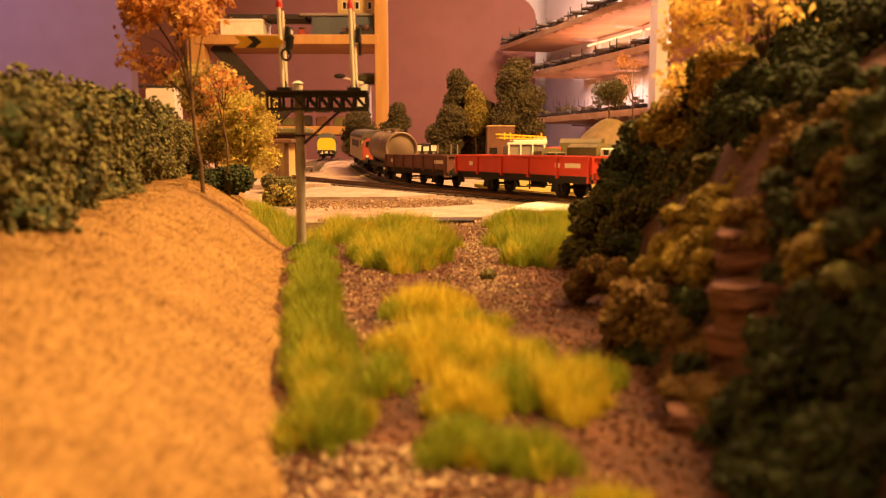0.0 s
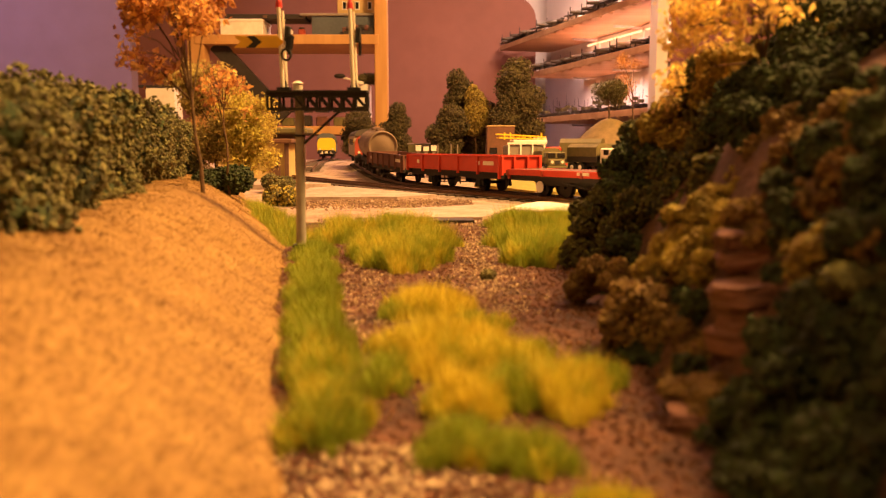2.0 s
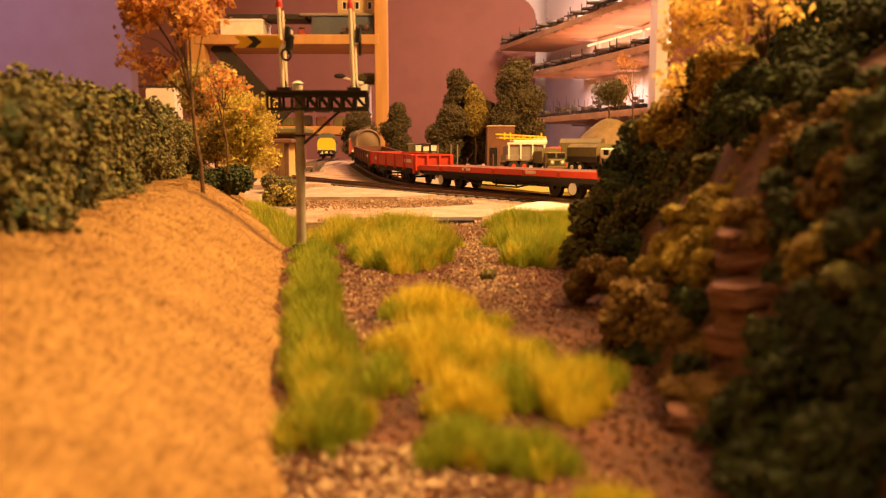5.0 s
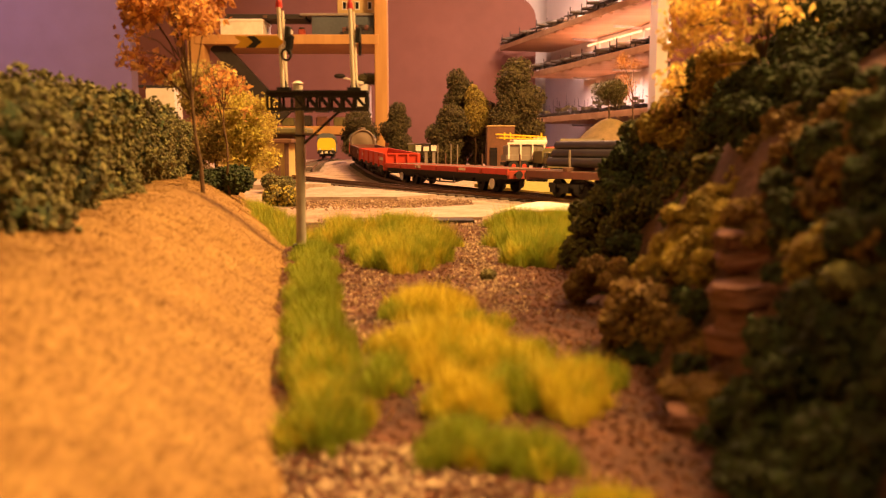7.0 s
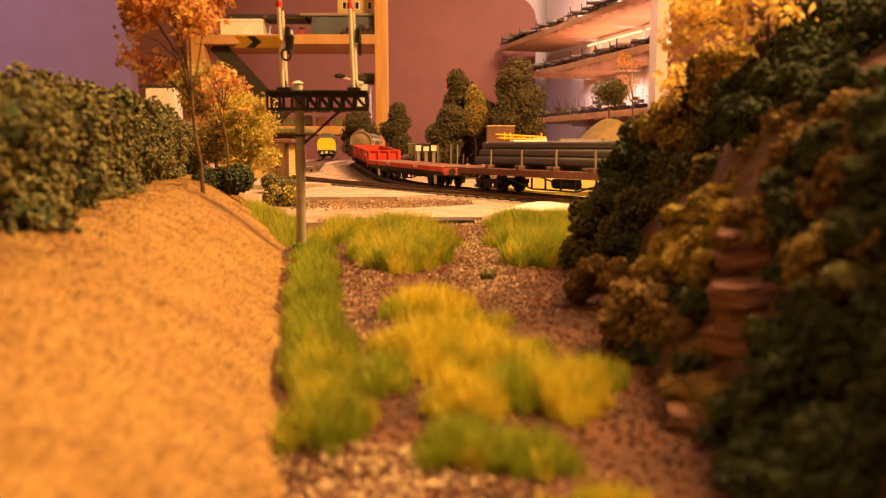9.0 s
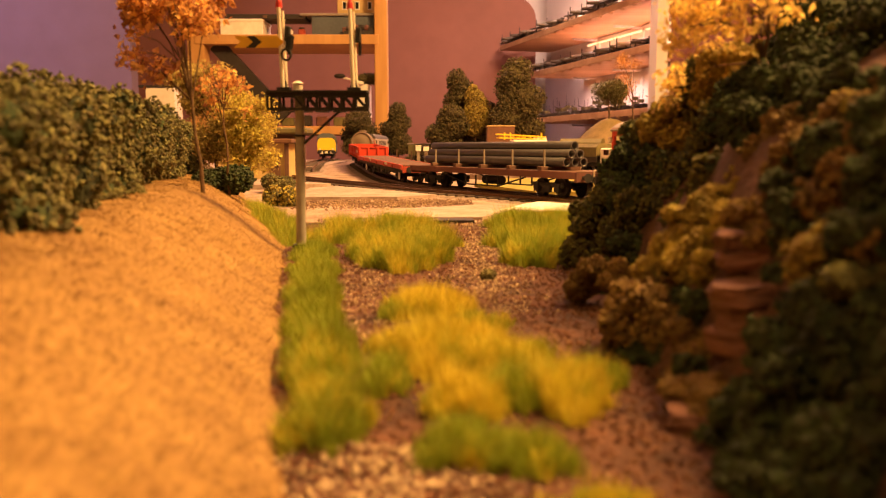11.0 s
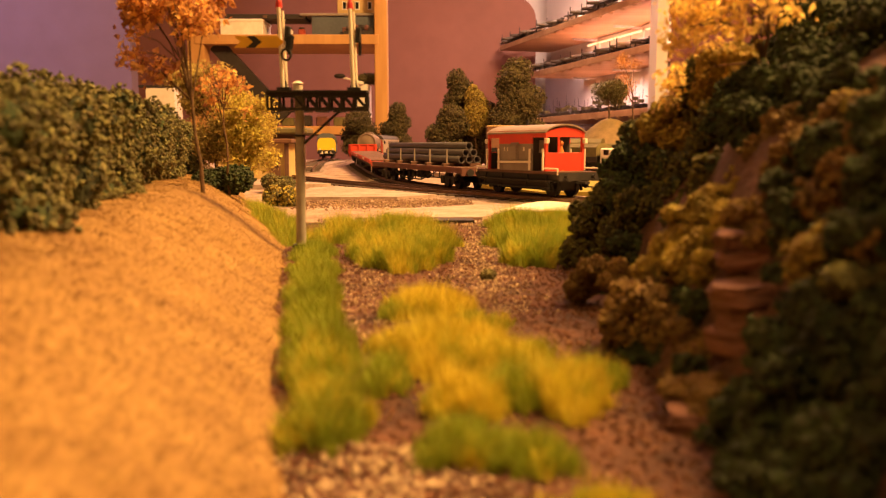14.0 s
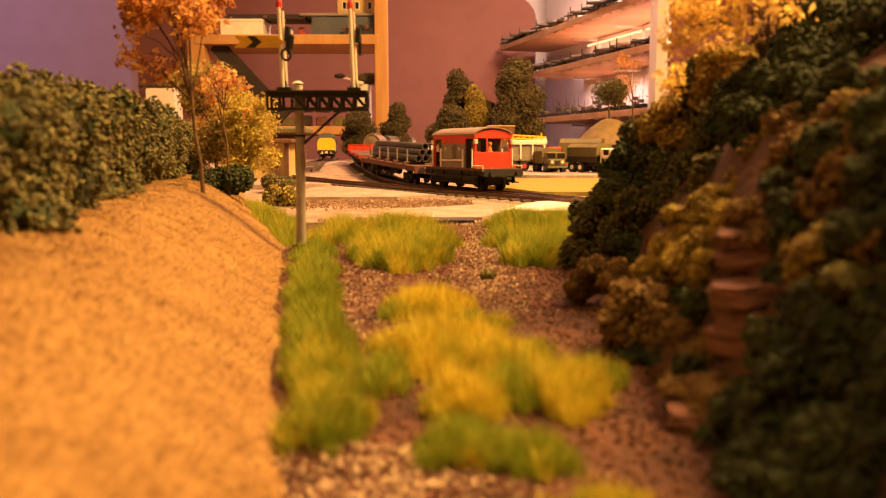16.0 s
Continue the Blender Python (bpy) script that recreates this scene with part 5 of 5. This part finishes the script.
for x, y, rx, ry, n, h, gold, lab in (
        (-0.0040, 0.206, 0.0100, 0.0110, 3200, 0.0066, 0.80, GOLD),
        (0.0085, 0.187, 0.0070, 0.0070, 900, 0.0040, 0.35, "thin olive grass on the trackbed"),
        (-0.0120, 0.200, 0.0040, 0.0060, 700, 0.0050, 0.10, "small green grass clump on the trackbed"),
        (-0.0002, 0.160, 0.0110, 0.0150, 5000, 0.0072, 0.82, GOLD),
        (-0.0108, 0.140, 0.0038, 0.0090, 1200, 0.0058, 0.05, "small green grass clump on the trackbed"),
        (0.0125, 0.150, 0.0085, 0.0110, 2800, 0.0062, 0.60, "golden-green grass clump on the trackbed"),
        (0.0040, 0.127, 0.0060, 0.0070, 1900, 0.0060, 0.78, GOLD),
        (0.0122, 0.131, 0.0042, 0.0070, 1500, 0.0060, 0.10, "green grass clump on the trackbed"),
        (0.0205, 0.131, 0.0072, 0.0095, 2800, 0.0066, 0.74, GOLD),
        (0.0285, 0.142, 0.0050, 0.0080, 900, 0.0045, 0.40, "thin olive grass on the trackbed"),
        (0.0030, 0.108, 0.0062, 0.0065, 2000, 0.0050, 0.20, "low green grass clump on the trackbed"),
        (0.0115, 0.104, 0.0062, 0.0060, 1700, 0.0048, 0.32, "low green grass clump on the trackbed"),
        (0.0190, 0.088, 0.0065, 0.0040, 900, 0.0036, 0.75, "low golden grass clump on the trackbed")):
    tuft(x, y, rx, ry, n, h, gold, lab)
bush("bush", "tiny dark green weed on the trackbed", [(0.0148, 0.255, 0.9915, 0.0022, 0.002, 0.0016)], 260, 0.0006, [M_HEDGE])


# ---- signal beside the trackbed ----
sig = thing("bracket_signal", "grey bracket semaphore signal with two white posts and yellow arm", "signal", Matrix.Translation((-0.0588, 0.326, 0.9897)))
part("post", rod((0, 0, 0), (0.0006, 0, 0.0655), 0.00205, 0.0018, 14), M_POST, sig, smooth=False)
b = rod((0, 0, 0), (0, 0, 0.0026), 0.0026, 0.0021, 12)
box((0, 0, 0.0028), (0.0062, 0.0062, 0.0012), bm=b)
part("post_base", b, M_BLACK, sig)
part("collar", rod((0, 0, 0.0475), (0, 0, 0.0483), 0.0024, seg=12), M_BLACK, sig)
b = rod((0, 0, 0.0645), (0, 0, 0.0688), 0.0020, seg=12)
rod((0, 0, 0.0688), (0, 0, 0.0698), 0.0025, 0.0008, 12, b)
part("cap", b, M_CREAM, sig, "white cap")
for y in (-0.004, 0.004):
    part("deck_beam", box((0.0082, y, 0.0642), (0.0400, 0.0010, 0.0016)), M_BLACK, sig)
    part("deck_beam", box((0.0082, y, 0.0585), (0.0400, 0.0010, 0.0012)), M_BLACK, sig)
    for k in range(9):
        x = -0.0116 + 0.0396 * k / 8
        part("lattice_bar", box((x, y, 0.0613), (0.0010, 0.0008, 0.0050)), M_BLACK, sig)
        if k < 8 and k > 1:
            part("lattice_bar", box((x + 0.0026, y, 0.0613), (0.0009, 0.0007, 0.0070), (0, -0.72 if k % 2 else -0.72, 0)), M_BLACK, sig)
part("deck", box((0.0082, 0, 0.0654), (0.0405, 0.0105, 0.0008)), M_BLACK, sig)
part("brace", rod((0.0012, 0, 0.0440), (0.0170, 0, 0.0580), 0.00055, seg=6), M_BLACK, sig)
for x, top in ((-0.0068, 0.0985), (0.0216, 0.0980)):
    part("doll_post", rod((x + 0.001, -0.0009, 0.0655), (x, -0.0009, top), 0.00085, 0.00075, 10), M_CREAM, sig, "white painted slim post")
    part("doll_post", rod((x + 0.0022, 0.0009, 0.0655), (x + 0.0012, 0.0009, top - 0.001), 0.0006, 0.0006, 8), M_CREAM, sig, "white painted slim post")
    b = rod((x + 0.0012, 0, 0.0655), (x + 0.0012, 0, 0.0705), 0.0020, 0.0009, 4)
    box((x + 0.0012, 0, 0.0665), (0.0052, 0.0040, 0.0014), bm=b)
    part("post_foot", b, M_BLACK, sig)
    b = rod((x, 0, top), (x, 0, top + 0.0022), 0.0014, 0.0012, 10)
    rod((x, 0, top + 0.0022), (x, 0, top + 0.0050), 0.0012, 0.0002, 10, b)
    part("finial", b, M_SIGRED, sig, "red finial")
    part("lamp_case", box((x + 0.0030, 0.001, top - 0.010), (0.0022, 0.0026, 0.0060), (0, 0.1, 0), bevel=0.0004), M_BLACK, sig)
    part("ladder", box((x + 0.0036, 0.002, top - 0.0140), (0.0012, 0.0010, 0.0080)), M_BLACK, sig)
armz = 0.0850


def arm_piece(x0, x1, mat, label=""):
    """A flat strip of the arm: notched at its left, pointed at its right."""
    e, w = 0.0028, 0.0023
    bm = bmesh.new()
    pts = [(x0, -w), (x1, -w), (x1 + e, 0), (x1, w), (x0, w), (x0 + e, 0)]
    a = [bm.verts.new((x, -0.0019, armz + z)) for x, z in pts]
    q = [bm.verts.new((x, -0.0013, armz + z)) for x, z in pts]
    for i in range(6):
        bm.faces.new((a[i], a[(i + 1) % 6], q[(i + 1) % 6], q[i]))
    for r in (a, q):
        bm.faces.new((r[0], r[1], r[2], r[5]))
        bm.faces.new((r[5], r[2], r[3], r[4]))
    bmesh.ops.recalc_face_normals(bm, faces=bm.faces)
    return part("arm", bm, mat, sig, label)


arm_piece(-0.0250, -0.0200, M_SIGNAL_Y, "yellow arm end with fishtail notch")
arm_piece(-0.0200, -0.0164, M_BLACK, "black chevron")
arm_piece(-0.0164, -0.0075, M_SIGNAL_Y, "yellow arm")
bm = bmesh.new()
for k in range(14):
    a, q = 2 * math.pi * k / 14, 2 * math.pi * (k + 1) / 14
    rod((-0.0040 + 0.0019 * math.cos(a), -0.0018, armz - 0.0050 + 0.0022 * math.sin(a)), (-0.0040 + 0.0019 * math.cos(q), -0.0018, armz - 0.0050 + 0.0022 * math.sin(q)), 0.0005, seg=5, bm=bm)
part("spectacle_ring", bm, M_BLACK, sig)
part("spectacle", box((-0.0026, -0.0016, armz - 0.0005), (0.0030, 0.0010, 0.0070), (0, 0.15, 0), bevel=0.0008), M_BLACK, sig)


# ---- yard ----
def slab(name, pts, z, th, mat, label):
    """A flat slab with the outline pts, on the ground."""
    bm = bmesh.new()
    rough = []
    for (x0, y0), (x1, y1) in zip(pts, pts[1:] + pts[:1]):
        k = max(2, int(math.dist((x0, y0), (x1, y1)) / 0.004))
        for i in range(k):
            x, y = x0 + (x1 - x0) * i / k, y0 + (y1 - y0) * i / k
            d = Vector((x * 45, y * 45, z))
            rough.append((x + 0.0016 * noise.noise(d), y + 0.0030 * noise.noise(d + Vector((7, 3, 1)))))
    pts = rough
    a = [bm.verts.new((x, y, z - th)) for x, y in pts]
    b = [bm.verts.new((x, y, z)) for x, y in pts]
    n = len(pts)
    for i in range(n):
        bm.faces.new((a[i], a[(i + 1) % n], b[(i + 1) % n], b[i]))
    bm.faces.new(a[::-1])
    bm.faces.new(b)
    bmesh.ops.recalc_face_normals(bm, faces=bm.faces)
    return tagged(part(name, bm, mat), label, kind="structure")


slab("pavement_front", [(-0.030, 0.470), (0.006, 0.487), (0.036, 0.513), (0.035, 0.444), (0.020, 0.409), (-0.020, 0.409), (-0.034, 0.440)], 0.9970, 0.004, M_CONCRETE, "pale concrete hardstanding beside the line")
slab("pavement_back", [(-0.118, 0.700), (-0.098, 0.735), (-0.037, 0.655), (-0.004, 0.598), (-0.034, 0.575), (-0.105, 0.570)], 0.9974, 0.004, M_CONCRETE, "pale concrete hardstanding by the branch line")
slab("pavement_side", [(-0.30, 0.72), (-0.135, 0.715), (-0.105, 0.742), (-0.185, 0.835), (-0.30, 0.95)], 0.9995, 0.006, M_CONCRETE, "dusty concrete by the station building")
slab("pavement_strip", [(0.032, 0.447), (0.061, 0.515), (0.087, 0.526), (0.110, 0.474), (0.070, 0.440)], 0.9980, 0.004, M_PALE, "brightly lit pale card strip at the board joint")
slab("board_joint", [(-0.018, 0.3935), (0.0160, 0.3935), (0.0150, 0.4070), (-0.0175, 0.4070)], 0.9967, 0.003, M_DARK, "dark gap at the board joint")
slab("pavement_far", [(-0.02, 1.0), (0.05, 0.93), (0.12, 0.90), (0.4, 0.90), (0.4, 1.35), (-0.02, 1.45)], 1.0015, 0.006, M_CONCRETE, "dusty concrete yard behind the line")
slab("pavement_left", [(-0.34, 1.00), (-0.21, 0.98), (-0.175, 1.08), (-0.18, 1.5), (-0.34, 1.5)], 1.0074, 0.004, M_CONCRETE, "dusty concrete beside the siding")
slab("grass_mat", [(0.075, 0.62), (0.30, 0.60), (0.30, 0.90), (0.065, 0.90), (0.030, 0.76)], 0.9985, 0.004, M_GRASS_M, "flat yellow-green grass mat behind the line")


n = 5200
sx, sy = rng.uniform(-0.095, 0.020, n), rng.normal(0.535, 0.022, n)
cl = [(x, y, ground_z(x, y) + 0.0002, 1e-5, 1e-5, 1e-5) for x, y in zip(sx, sy) if y < 0.60 - 0.9 * max(0, x + 0.02)]
vv, ff = leaves(cl, 5200, 0.0006)
tagged(part("gravel", mesh_from("gravel", vv, ff.tolist()), material("yard_gravel", (0.30, 0.19, 0.13), (0.13, 0.075, 0.05), 500, 0.9, 0, 0.4, island=0.5)), "brown gravel strewn between the concrete slabs", "gravel", kind="stuff")


def lorry(name, label, m, cab, body, canvas, k=1.0, cat="lorry"):
    t = thing(name, label, cat, m)
    L, W = 0.080 * k, 0.032 * k
    part("chassis", box((0, 0, 0.010 * k), (L, W * 0.6, 0.004 * k)), M_BLACK, t)
    part("cab", box((L * 0.36, 0, 0.022 * k), (L * 0.24, W * 0.95, 0.020 * k), bevel=0.0018 * k), cab, t)
    part("bonnet", box((L * 0.50, 0, 0.0155 * k), (L * 0.10, W * 0.80, 0.010 * k), bevel=0.0015 * k), cab, t)
    for y in (-W * 0.24, W * 0.24):
        part("windscreen", box((L * 0.482, y, 0.0265 * k), (0.0012, W * 0.38, 0.0075 * k)), M_GLASS_D, t)
        part("headlamp", rod((L * 0.55, y * 1.1, 0.0165 * k), (L * 0.556, y * 1.1, 0.0165 * k), 0.0024 * k, seg=10), M_CREAM, t)
    part("grille", box((L * 0.552, 0, 0.0155 * k), (0.0008, W * 0.25, 0.006 * k)), M_BLACK, t)
    part("bumper", box((L * 0.56, 0, 0.0090 * k), (0.003, W, 0.003 * k)), cab, t)
    for y in (-W * 0.48, W * 0.48):
        part("side_window", box((L * 0.38, y, 0.0265 * k), (L * 0.10, 0.001, 0.0065 * k)), M_GLASS_D, t)
    part("load_bed", box((-L * 0.14, 0, 0.0175 * k), (L * 0.66, W, 0.008 * k), bevel=0.0006), body, t)
    if canvas:
        pr = [(-W * 0.5, 0.021 * k), (W * 0.5, 0.021 * k), (W * 0.5, 0.033 * k), (W * 0.3, 0.038 * k), (-W * 0.3, 0.038 * k), (-W * 0.5, 0.033 * k)]
        part("canopy", extrude_profile(pr, -L * 0.46, L * 0.18), canvas, t)
    for x in (L * 0.38, -L * 0.16, -L * 0.34):
        for y in (-W * 0.42, W * 0.42):
            b = rod((x, y - 0.003, 0.0068 * k), (x, y + 0.003, 0.0068 * k), 0.0068 * k, seg=16)
            w = part("wheel", b, M_BLACK, t)
            part("hub", rod((x, y - 0.0034, 0.0068 * k), (x, y + 0.0034, 0.0068 * k), 0.003 * k, seg=10), cab, w)
    return t


FAR_Z = 1.0017
def yard(x, y, turn):
    return Matrix.Translation((x, y, FAR_Z if y > 0.90 else 0.999)) @ Matrix.Rotation(radians(turn), 4, "Z")


lorry("army_truck", "small olive green army truck parked in the yard", yard(0.137, 1.03, -80), M_OLIVE, M_OLIVE, M_OLIVE, 0.80)
lorry("lorry", "pale cream-fronted lorry parked in the yard", yard(0.192, 1.00, -52), M_PALE, M_DARK, M_OLIVE, 0.95)
lorry("army_truck", "large olive canvas-covered army truck", yard(0.212, 1.14, -20), M_OLIVE, M_OLIVE, M_OLIVE, 1.15)

# yellow crane lorry with red cab and white frame
t = lorry("crane_lorry", "red and white recovery lorry with yellow ladder on top", yard(0.118, 1.07, 8), M_RED, M_VANGREY, None, 1.0)
part("body_box", box((-0.010, 0, 0.027), (0.050, 0.030, 0.014), bevel=0.001), M_VANGREY, t)
for x in (-0.034, -0.018, -0.002, 0.014):
    part("frame_post", box((x, -0.0165, 0.026), (0.0020, 0.0016, 0.020)), M_PALE, t)
part("frame_rail", box((-0.010, -0.0165, 0.0365), (0.052, 0.0016, 0.0026)), M_PALE, t)
part("roof_locker", box((-0.004, 0, 0.0385), (0.046, 0.026, 0.0055), bevel=0.001), M_PALE, t)
for y in (-0.008, 0.008):
    part("ladder_rail", box((-0.014, y, 0.0470), (0.066, 0.0012, 0.0014), (0, 0.05, 0)), M_YELLOW, t)
    part("ladder_rail", box((-0.014, y, 0.0430), (0.062, 0.0012, 0.0012), (0, 0.03, 0)), M_YELLOW, t)
for x in (-0.038, -0.030, 0.012):
    part("ladder_post", box((x, -0.008, 0.0462), (0.0016, 0.0016, 0.0090)), M_YELLOW, t)
for k in range(8):
    part("ladder_rung", box((-0.042 + k * 0.0080, 0, 0.0448), (0.0012, 0.016, 0.0012)), M_YELLOW, t)
part("winch", box((0.012, 0, 0.0420), (0.016, 0.016, 0.0060), bevel=0.002), M_CREAM, t)

# brick building and boundary wall
t = thing("brick_building", "low red brick building with pale parapet", "building", Matrix.Translation((0.094, 1.32, 1.0015)))
part("wall", box((0, 0, 0.0325), (0.044, 0.05, 0.065)), M_BRICK, t)
part("parapet", box((0, 0, 0.0659), (0.046, 0.052, 0.0018), bevel=0.0004), M_BUFF, t)
part("doorway", box((-0.012, -0.0255, 0.016), (0.012, 0.002, 0.030)), M_GLASS_D, t)
part("window", box((0.012, -0.0255, 0.026), (0.012, 0.002, 0.014)), M_GLASS_D, t)

# station building on the left
t = thing("station_building", "yellow rendered small station building with brown doors", "building", Matrix.Translation((-0.205, 0.88, 0.9992)))
part("wall", box((0, 0, 0.019), (0.075, 0.045, 0.038)), M_BUFF, t)
part("roof", box((0, 0, 0.0405), (0.088, 0.060, 0.005), bevel=0.001), M_BRICK, t)
part("door", box((0.024, -0.0232, 0.014), (0.012, 0.002, 0.026)), M_PLANK, t, "brown door")
for x in (0.0215, 0.0265):
    part("door_pane", box((x, -0.0245, 0.019), (0.0032, 0.0012, 0.012)), M_GLASS_D, t)
part("window", box((-0.012, -0.0232, 0.020), (0.016, 0.002, 0.014)), M_GLASS_D, t)
part("corner_post", box((0.037, -0.024, 0.019), (0.004, 0.004, 0.038)), M_PLANK, t)
t = thing("signal_cabin", "brown wooden cabin with overhanging roof behind the bank", "building", Matrix.Translation((-0.192, 1.0, 1.003)))
part("wall", box((0, 0, 0.024), (0.034, 0.034, 0.048)), M_PLANK, t)
part("roof", box((0, 0, 0.050), (0.052, 0.050, 0.008), bevel=0.002), M_OLIVE, t)
part("window", box((0.002, -0.0175, 0.032), (0.024, 0.002, 0.014)), M_GLASS_D, t)

# mound with its round tree
def mound_z(x, y):
    d = math.hypot((x - 0.285) / 0.115, (y - 1.36) / 0.14)
    return 1.004 + 0.078 * (1 - smooth01(0, 1, d)) + 0.001 * noise.noise(Vector((x * 50, y * 50, 4)))


v, f = grid(0.165, 0.42, 1.21, 1.52, 50, 50, mound_z)
tagged(part("mound", mesh_from("mound", v, f), M_TAN, None, smooth=True), "dry grassy mound behind the yard", kind="structure")


def foam_tree(label, x, y, z0, z1, w, mats, n, count, size=0.0017, trunk=0.012, group="foam trees"):
    z0 = z0 - 0.012 if x > -0.05 else z0 - 0.003
    h = z1 - z0
    cl = []
    for k in range(n):
        u = (k + 0.5) / n
        rr = 1.3 * w * math.sin(math.pi * min(0.97, 0.20 + 0.66 * u)) ** 0.6
        cl.append((x + random.uniform(-0.35, 0.35) * rr, y + random.uniform(-0.35, 0.35) * rr, z0 + trunk + (h - trunk) * (0.08 + 0.84 * u), rr * random.uniform(0.62, 0.85), rr * random.uniform(0.62, 0.85), max(0.5 * rr, h / n * 0.9)))
    return tree("foam_tree", label, (x, y, z0 - 0.001), (x, y, z0 + h * 0.8), 0.0022, cl, int(count * 1.8), size, mats, 4, lumpy=True, jag=0.45, fill=0.1)


foam_tree("tall dark green foam tree in the yard", 0.129, 1.42, 1.009, 1.193, 0.037, [M_CONIFER], 9, 6500)
foam_tree("tall bronze-green foam tree in the yard", 0.034, 1.50, 1.01, 1.178, 0.029, [M_CONIFER], 8, 4500)
foam_tree("golden-green foam tree in the yard", 0.0600, 1.45, 1.01, 1.123, 0.022, [M_FOAM_Y], 4, 3500, trunk=0.078)
foam_tree("bushy dark green foam tree in the yard", 0.008, 1.44, 1.009, 1.104, 0.030, [M_CONIFER], 5, 3500)
foam_tree("small dark foam tree behind the line", 0.080, 1.48, 1.009, 1.11, 0.024, [M_CONIFER], 5, 2500)
foam_tree("rounded dark green foam tree by the post", -0.0977, 1.72, 1.01, 1.127, 0.026, [M_CONIFER], 7, 3500)
foam_tree("rounded dark green foam tree near the siding", -0.177, 1.72, 1.01, 1.113, 0.034, [M_CONIFER], 6, 3800)
tree("round_tree", "round dark tree with bare trunk on the mound", (0.2805, 1.36, 1.079), (0.2795, 1.36, 1.125), 0.0022,
     cloud((0.281, 1.36, 1.125), (0.016, 0.016, 0.014), 10, 0.017), 4200, 0.0018, [M_CONIFER, M_HEDGE], 10, lumpy=False, jag=0.7)
tree("autumn_tree", "pale orange feathery tree behind the mound", (0.335, 1.40, 1.06), (0.325, 1.40, 1.16), 0.0016,
     cloud((0.318, 1.40, 1.155), (0.014, 0.01, 0.036), 10, 0.013), 2200, 0.0013, [M_ORANGE], 10)
for k in range(7):
    x = -0.05 + 0.036 * k
    bush("bush", "low dark green foam bush along the yard's edge", cloud((x, 1.50, 1.006), (0.015, 0.01, 0.004), 3, 0.012), 1300, 0.0013, [M_CONIFER])

t = thing("storage_box", "tall white card box standing behind the hedge", "box", Matrix.Translation((-0.607, 1.75, 1.0045)))
part("body", box((0, 0, 0.078), (0.062, 0.05, 0.156), bevel=0.001), M_PALE, t)
part("lid", box((-0.006, 0, 0.1585), (0.078, 0.056, 0.005), bevel=0.001), M_DARK, t, "dark lid")

# parked rolling stock
loco2 = diesel("diesel_locomotive", "blue diesel locomotive with bright yellow nose, parked on the siding", M_BLUE, M_BLUE, M_YELLOW, 0.225, False)
loco2.matrix_world = Matrix.Translation((-0.2275, 1.575, 1.0117)) @ Matrix.Rotation(radians(-83), 4, "Z")
railcar = diesel("railcar", "orange railcar with a row of windows, parked behind", M_ORANGEPAINT, M_ROOF, M_ORANGEPAINT, 0.10)
railcar.matrix_world = Matrix.Translation((-0.105, 1.77, 1.0155)) @ Matrix.Rotation(radians(-78), 4, "Z")
t = thing("box_wagon", "grey-green box wagon parked behind the line", "wagon", Matrix.Translation((-0.042, 1.60, 1.004)))
part("body", box((0, 0, 0.022), (0.055, 0.030, 0.026), bevel=0.0008), M_OLIVE, t)
part("roof", box((0, 0, 0.036), (0.057, 0.032, 0.0022), bevel=0.0006), M_VANGREY, t)
part("underframe", box((0, 0, 0.0065), (0.052, 0.024, 0.009)), M_BLACK, t)
for k in range(3):
    t = thing("hut", "small hut with bright white upper wall beyond the line", "hut", Matrix.Translation((-0.040 + 0.0125 * k, 1.30, 0.9955 + 0.0005)))
    part("base", box((0, 0, 0.0155), (0.0050, 0.008, 0.031)), M_VANGREY, t)
    part("wall", box((0, 0, 0.0350), (0.0085, 0.0122, 0.0075)), M_PALE, t, "white upper wall")
    part("roof", box((0, 0, 0.0395), (0.0095, 0.014, 0.0015), bevel=0.0004), M_PALE if k != 1 else M_DARK, t)
for x, y in ((0.012, 1.20), (0.022, 1.21), (-0.008, 1.22)):
    t = thing("lineside_post", "thin grey lineside post", "post", Matrix.Translation((x, y, 1.0015)))
    part("shaft", rod((0, 0, 0), (0, 0, 0.036), 0.0009, seg=6), M_VANGREY, t)
    part("foot", box((0, 0, 0.001), (0.004, 0.004, 0.002)), M_BLACK, t)


motions()
